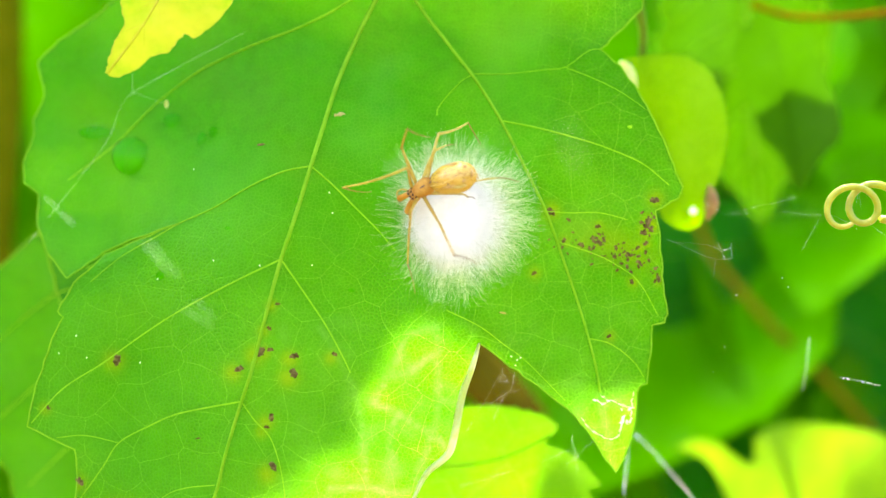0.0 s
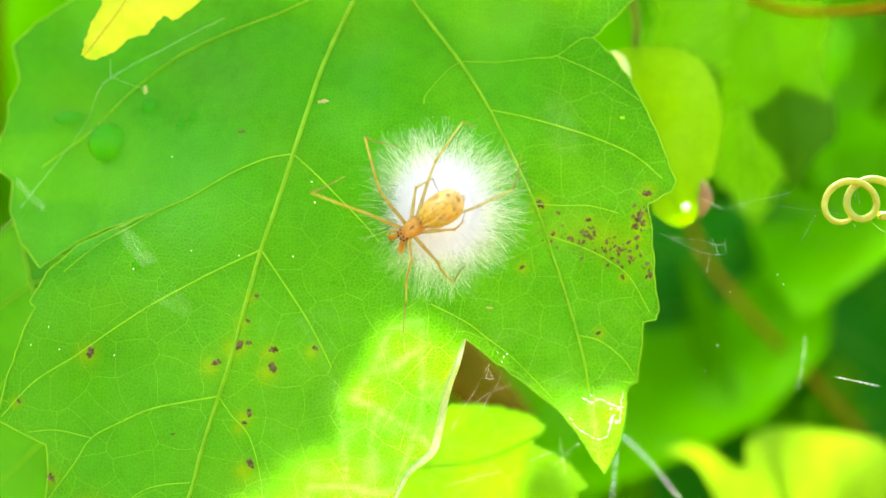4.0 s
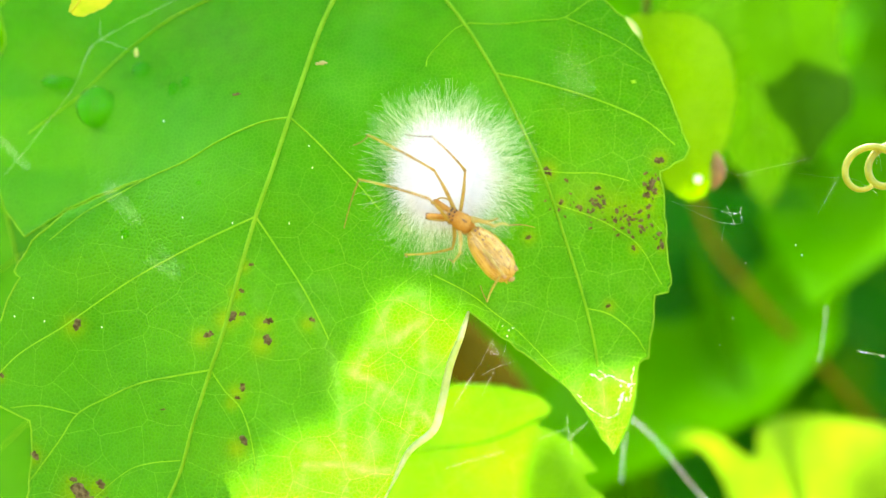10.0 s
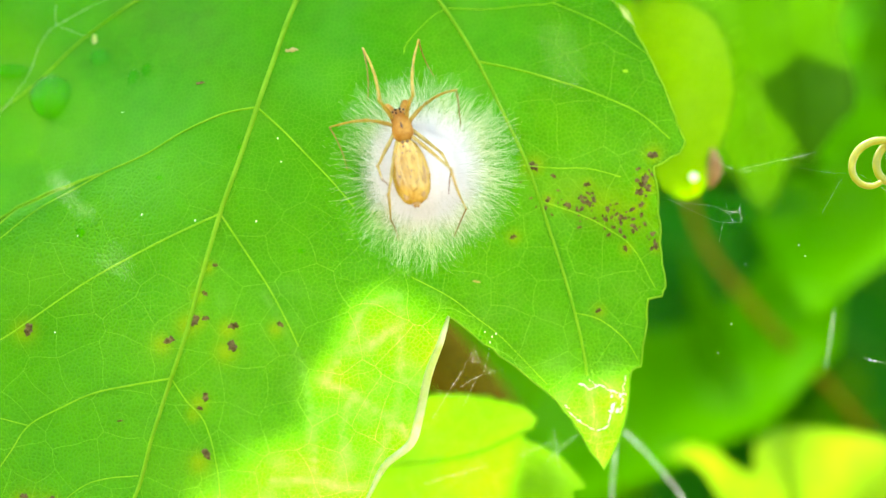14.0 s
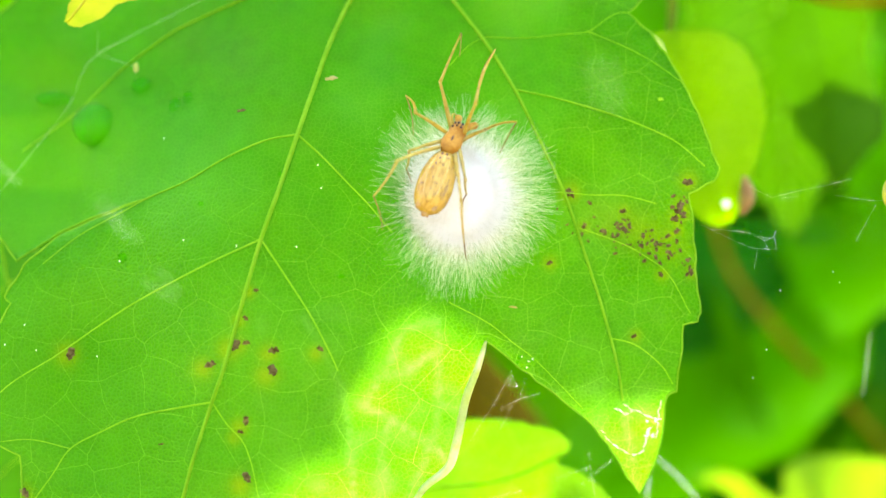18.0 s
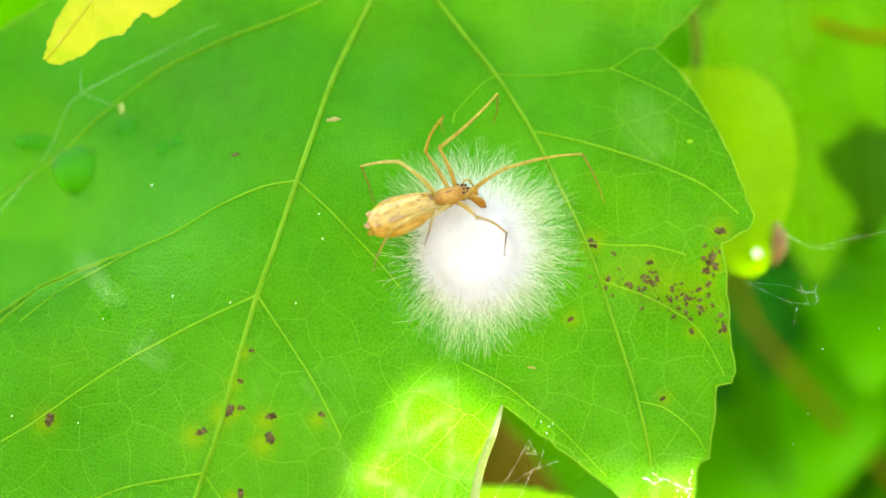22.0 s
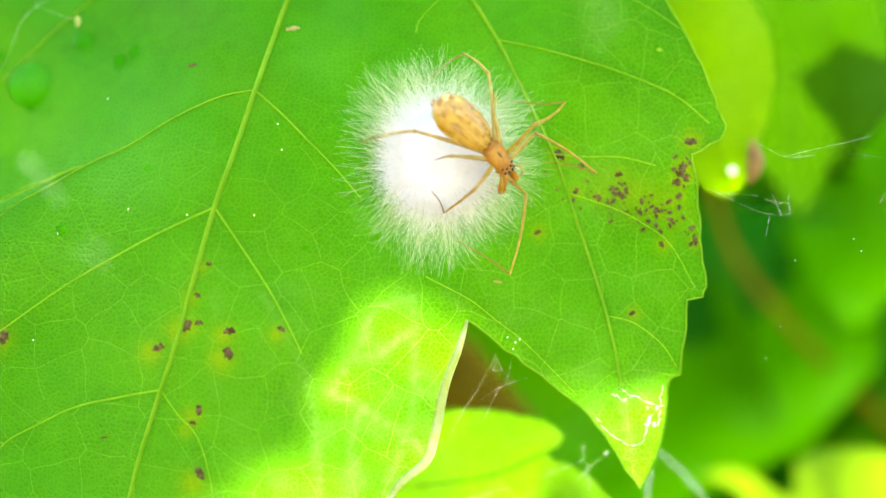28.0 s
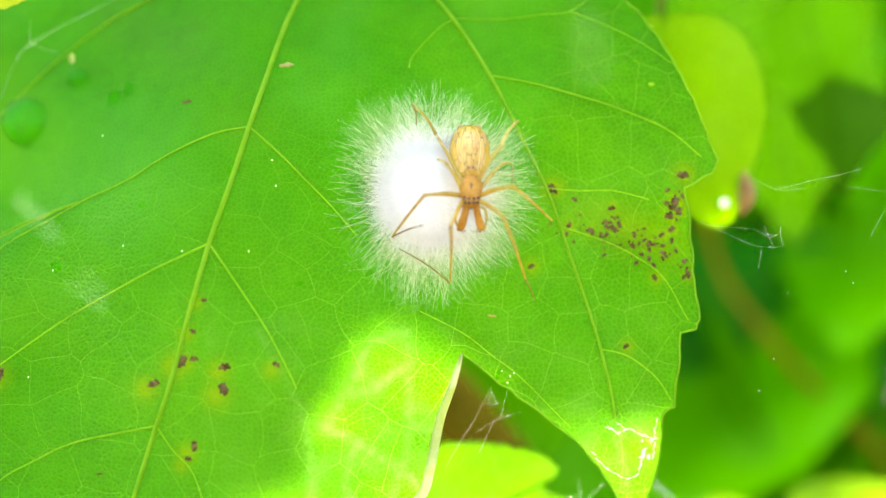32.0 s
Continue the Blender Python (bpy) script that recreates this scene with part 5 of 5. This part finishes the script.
stance(16.5, -1.01, 1.46, 92.9, 29, 0, 22, -28,
       (27, 3, 12, -49, 177, -33), (97, -36, 26, 35, -175, -62), (96, 65, 151, -47, 160, -63), (120, 63, 168, -26, -110, -48), (-3, 21, 1, -62, -163, -15), (-41, 38, -105, -63, 142, 57), (-75, 58, -148, -44, 155, -42), (-90, 69, -167, -11, -171, -8))
stance(17, -1.08, 1.71, 92.4, 29, 0, 22, -28,
       (27, 3, 12, -49, 177, -33), (97, -36, 26, 35, -175, -62), (96, 65, 151, -47, 160, -63), (120, 63, 168, -26, -110, -48), (-3, 21, 1, -62, -163, -15), (-41, 38, -105, -63, 142, 57), (-75, 58, -148, -44, 155, -42), (-90, 69, -167, -11, -171, -8))
stance(18, -0.13, 5.74, 63.3, -12, -10, -8, 3,
       (16, 67, -12, -23, -155, -66), (15, -46, 89, 59, -156, -65), (143, 11, 155, -82, 163, 44), (146, 24, 151, -58, 139, -85), (-40, 11, -11, -26, 153, 42), (-98, 45, -45, -52, 143, 18), (-140, 16, -175, -72, 135, 35), (-152, 38, -153, -54, 138, 20))
stance(19, 0.16, 6.70, 52.4, -12, -15, -20, 0,
       (-23, -23, 39, 71, -130, -64), (-5, -47, 91, 50, -157, -60), (137, 15, 170, -79, 168, 46), (138, 12, 142, -60, 139, -70), (-104, 57, -10, -15, 103, -75), (-118, 44, -67, -49, 132, 4), (-147, 1, -160, -74, 135, 13), (-161, 33, -165, -52, 135, -5))
stance(20, 0.57, 7.35, 43.9, -12, -20, -23, 1,
       (-21, -24, 36, -16, 126, -29), (-8, -58, 89, 47, -136, -59), (138, 7, 170, -73, 153, 41), (134, 26, 174, -77, 137, -60), (-138, 61, -19, -3, -46, -76), (-123, 42, -79, -48, 129, 0), (-154, -4, 144, 34, 141, -27), (-166, 22, -170, -54, 127, 29))
stance(21, 1.69, 8.03, 30.8, -12, -30, -7, 18,
       (-40, -10, 53, 13, 132, -39), (-10, -69, 111, 24, -159, -63), (148, -7, -166, -75, 133, 11), (149, 22, 176, -57, -143, -74), (-142, 61, -28, -12, 171, -55), (-110, 28, 152, 45, 145, -63), (-154, -8, 141, 27, 139, -33), (-152, 31, -129, -55, 140, 0))
stance(22, -1.77, 5.56, 22.7, -12, -38, -1, -0,
       (18, 39, 2, -11, 53, -68), (89, 23, -29, -54, 118, 24), (140, 26, -95, -69, 121, 20), (157, 21, -115, -63, 118, 24), (-126, 73, -22, 7, -84, -69), (-96, 22, 73, 64, -71, -59), (-152, -6, 144, 24, 141, -36), (-174, 61, -118, -33, 76, -73))
stance(23, 1.20, 7.61, 14.6, -12, -40, 1, 14,
       (-42, -7, 33, 13, 149, -78), (98, 14, -38, -67, 133, 19), (150, -1, -94, -58, 128, 11), (-180, -21, 127, 15, -117, -77), (-80, 3, 41, 57, -71, -44), (-86, 25, 95, 51, -73, -46), (-140, 10, 149, 18, 146, -42), (-157, 30, -142, -40, 111, -53))
stance(24, 1.91, 7.57, 0.6, -12, -35, -22, -6,
       (-53, -14, 27, 26, 171, -82), (91, 20, -37, -65, 114, 34), (153, -13, -95, -70, 123, 26), (159, 6, 122, 9, -72, -77), (-93, 1, 18, 33, -106, -82), (-96, 40, 129, 30, -77, -56), (-137, 6, 152, 12, 149, -46), (-156, 34, -124, -57, 105, 1))
stance(26.5, 4.04, 4.26, -47.7, -12, -20, -22, -15,
       (-38, -41, 57, 28, 169, -63), (104, 40, 34, -69, 147, 59), (132, 11, -163, -79, 128, 60), (146, -7, 113, 34, 1, -82), (-95, -18, 5, 46, 123, -84), (-108, 44, -71, -39, 122, 12), (173, 52, -107, -43, -62, -66), (-158, 30, -136, -63, 88, 23))
stance(27, 3.62, 4.12, -50.5, -12, -20, -22, -15,
       (-38, -41, 57, 28, 169, -63), (104, 40, 34, -69, 147, 59), (132, 11, -163, -79, 128, 60), (146, -7, 113, 34, 1, -82), (-95, -18, 5, 46, 123, -84), (-108, 44, -71, -39, 122, 12), (173, 52, -107, -43, -62, -66), (-158, 30, -136, -63, 88, 23))
stance(28, 4.28, 3.44, -51.1, -12, -20, -21, -17,
       (-26, -29, 59, 11, 168, -26), (89, 32, 34, -80, 154, 52), (130, 11, -85, -78, 110, 47), (147, -12, 115, 34, 137, -85), (-90, -20, 6, 48, 164, -61), (-114, 59, -80, -33, 128, -1), (-167, 30, -107, -43, -62, -66), (-141, -6, -143, -60, 95, 8))
stance(29, 4.61, 2.83, -60.7, -12, -18, -35, -27,
       (-29, -35, 65, 34, 164, -51), (96, 44, 63, -73, 157, 58), (129, 17, -98, -83, 115, 48), (140, 0, 116, 38, 86, -75), (-86, -28, -19, 55, 148, -68), (-99, 38, -102, -47, 125, 14), (-173, 30, -83, -49, -41, -63), (-161, 26, -158, -64, 92, -56))
stance(30, 2.73, 6.45, -79.6, 34, 0, -4, 9,
       (7, 33, 1, -68, -180, -68), (65, 46, 73, -73, -16, 27), (160, -20, -90, -53, 115, 46), (160, 5, 33, 64, 143, -69), (-145, -15, -25, -5, -160, -57), (-119, 63, -91, -49, 175, -48), (-173, 28, -85, -50, -42, -64), (-44, 79, -167, -15, 158, -63))
stance(31, 2.43, 6.55, -73.0, 34, 0, 7, 9,
       (3, 18, 8, -2, 142, -55), (65, 43, 80, -69, -15, 26), (74, 61, 134, -52, -115, -69), (169, 0, 54, 59, -152, -74), (-46, 39, -83, -69, -141, -71), (-84, 50, -99, -53, 172, -66), (-148, -12, -150, -46, 1, -6), (-83, 73, -169, -32, 166, -60))
stance(32, 3.63, 3.47, -89.9, 33, 0, 0, 10,
       (15, 24, -10, -88, 129, 1), (60, 33, 98, -66, -57, 51), (88, 68, 163, -42, -173, -53), (158, -3, 63, 66, -167, -73), (-27, 32, -62, -71, -141, -71), (-60, 46, -104, -57, 176, -49), (-148, -7, -150, -46, 1, -6), (-64, 72, -161, -24, 170, -59))


def turn_to(way, above):
    """A turn whose y axis lies along way and whose z axis leans to above."""
    y = way.normalized()
    z = (above - y * above.dot(y))
    z = z.normalized() if z.length > 1e-4 else y.orthogonal().normalized()
    return Matrix((y.cross(z), y, z)).transposed()


def way_of(azimuth, elevation):
    a, e = radians(azimuth), radians(elevation)
    return Vector((math.sin(a) * math.cos(e), math.cos(a) * math.cos(e), math.sin(e)))


def between(t):
    """The two stances round a time and how far it lies between them, easing in and out."""
    for s, r in zip(STANCES, STANCES[1:]):
        if t <= r[0]:
            u = (t - s[0]) / (r[0] - s[0])
            return s, r, u * 0.5 + 0.5 * u * u * (3 - 2 * u)
    return STANCES[-2], STANCES[-1], 1.0


def spider_rows():
    body, tail, steps = [], [], {k: ([], [], []) for k in legs}
    times = sorted({round(0.2 * k, 2) for k in range(161)} | {s[0] for s in STANCES})
    for t in times:
        s, r, u = between(t)
        mid = lambda i: s[i] + (r[i] - s[i]) * u
        turn = (r[3] - s[3] + 180) % 360 - 180
        head = radians(s[3] + turn * u)
        lift = radians(mid(4))
        way = Vector((math.cos(head) * math.cos(lift), -math.sin(lift), math.sin(head) * math.cos(lift)))
        m = turn_to(way, Vector((0, -1, 0))).to_4x4() @ Matrix.Rotation(radians(mid(5)), 4, "Y")
        m.translation = mm(mid(1), BODY_Y, mid(2))
        body.append((t, m))
        back = way_of(s[6], s[7]).lerp(way_of(r[6], r[7]), u)
        tail.append((t, Matrix.Translation(mm(0, 0.22, 0)) @ turn_to(back, Vector((0, 0, 1))).to_4x4()))
        for n, key in enumerate(legs):
            x, y = HIPS[int(key[1])]
            joint = Vector((x if key[0] == "R" else -x, y, -0.15))
            above = Vector((0, 0, 1))
            for k in range(3):
                a, b = s[8][n], r[8][n]
                w = way_of(a[2 * k], a[2 * k + 1]).lerp(way_of(b[2 * k], b[2 * k + 1]), u)
                w = w.normalized() if w.length > 0.05 else way_of(a[2 * k], a[2 * k + 1])
                q = turn_to(w, above)
                above = q.col[2].copy()
                steps[key][k].append((t, Matrix.Translation(joint * MM) @ q.to_4x4()))
                joint = joint + w * LEG_LENGTH[int(key[1])][k]
    return body, tail, steps


def motions():
    body, tail, steps = spider_rows()
    walk(spider, body)
    walk(abdomen, tail)
    for key, pieces in legs.items():
        for piece, rows in zip(pieces, steps[key]):
            walk(piece, rows)


motions()
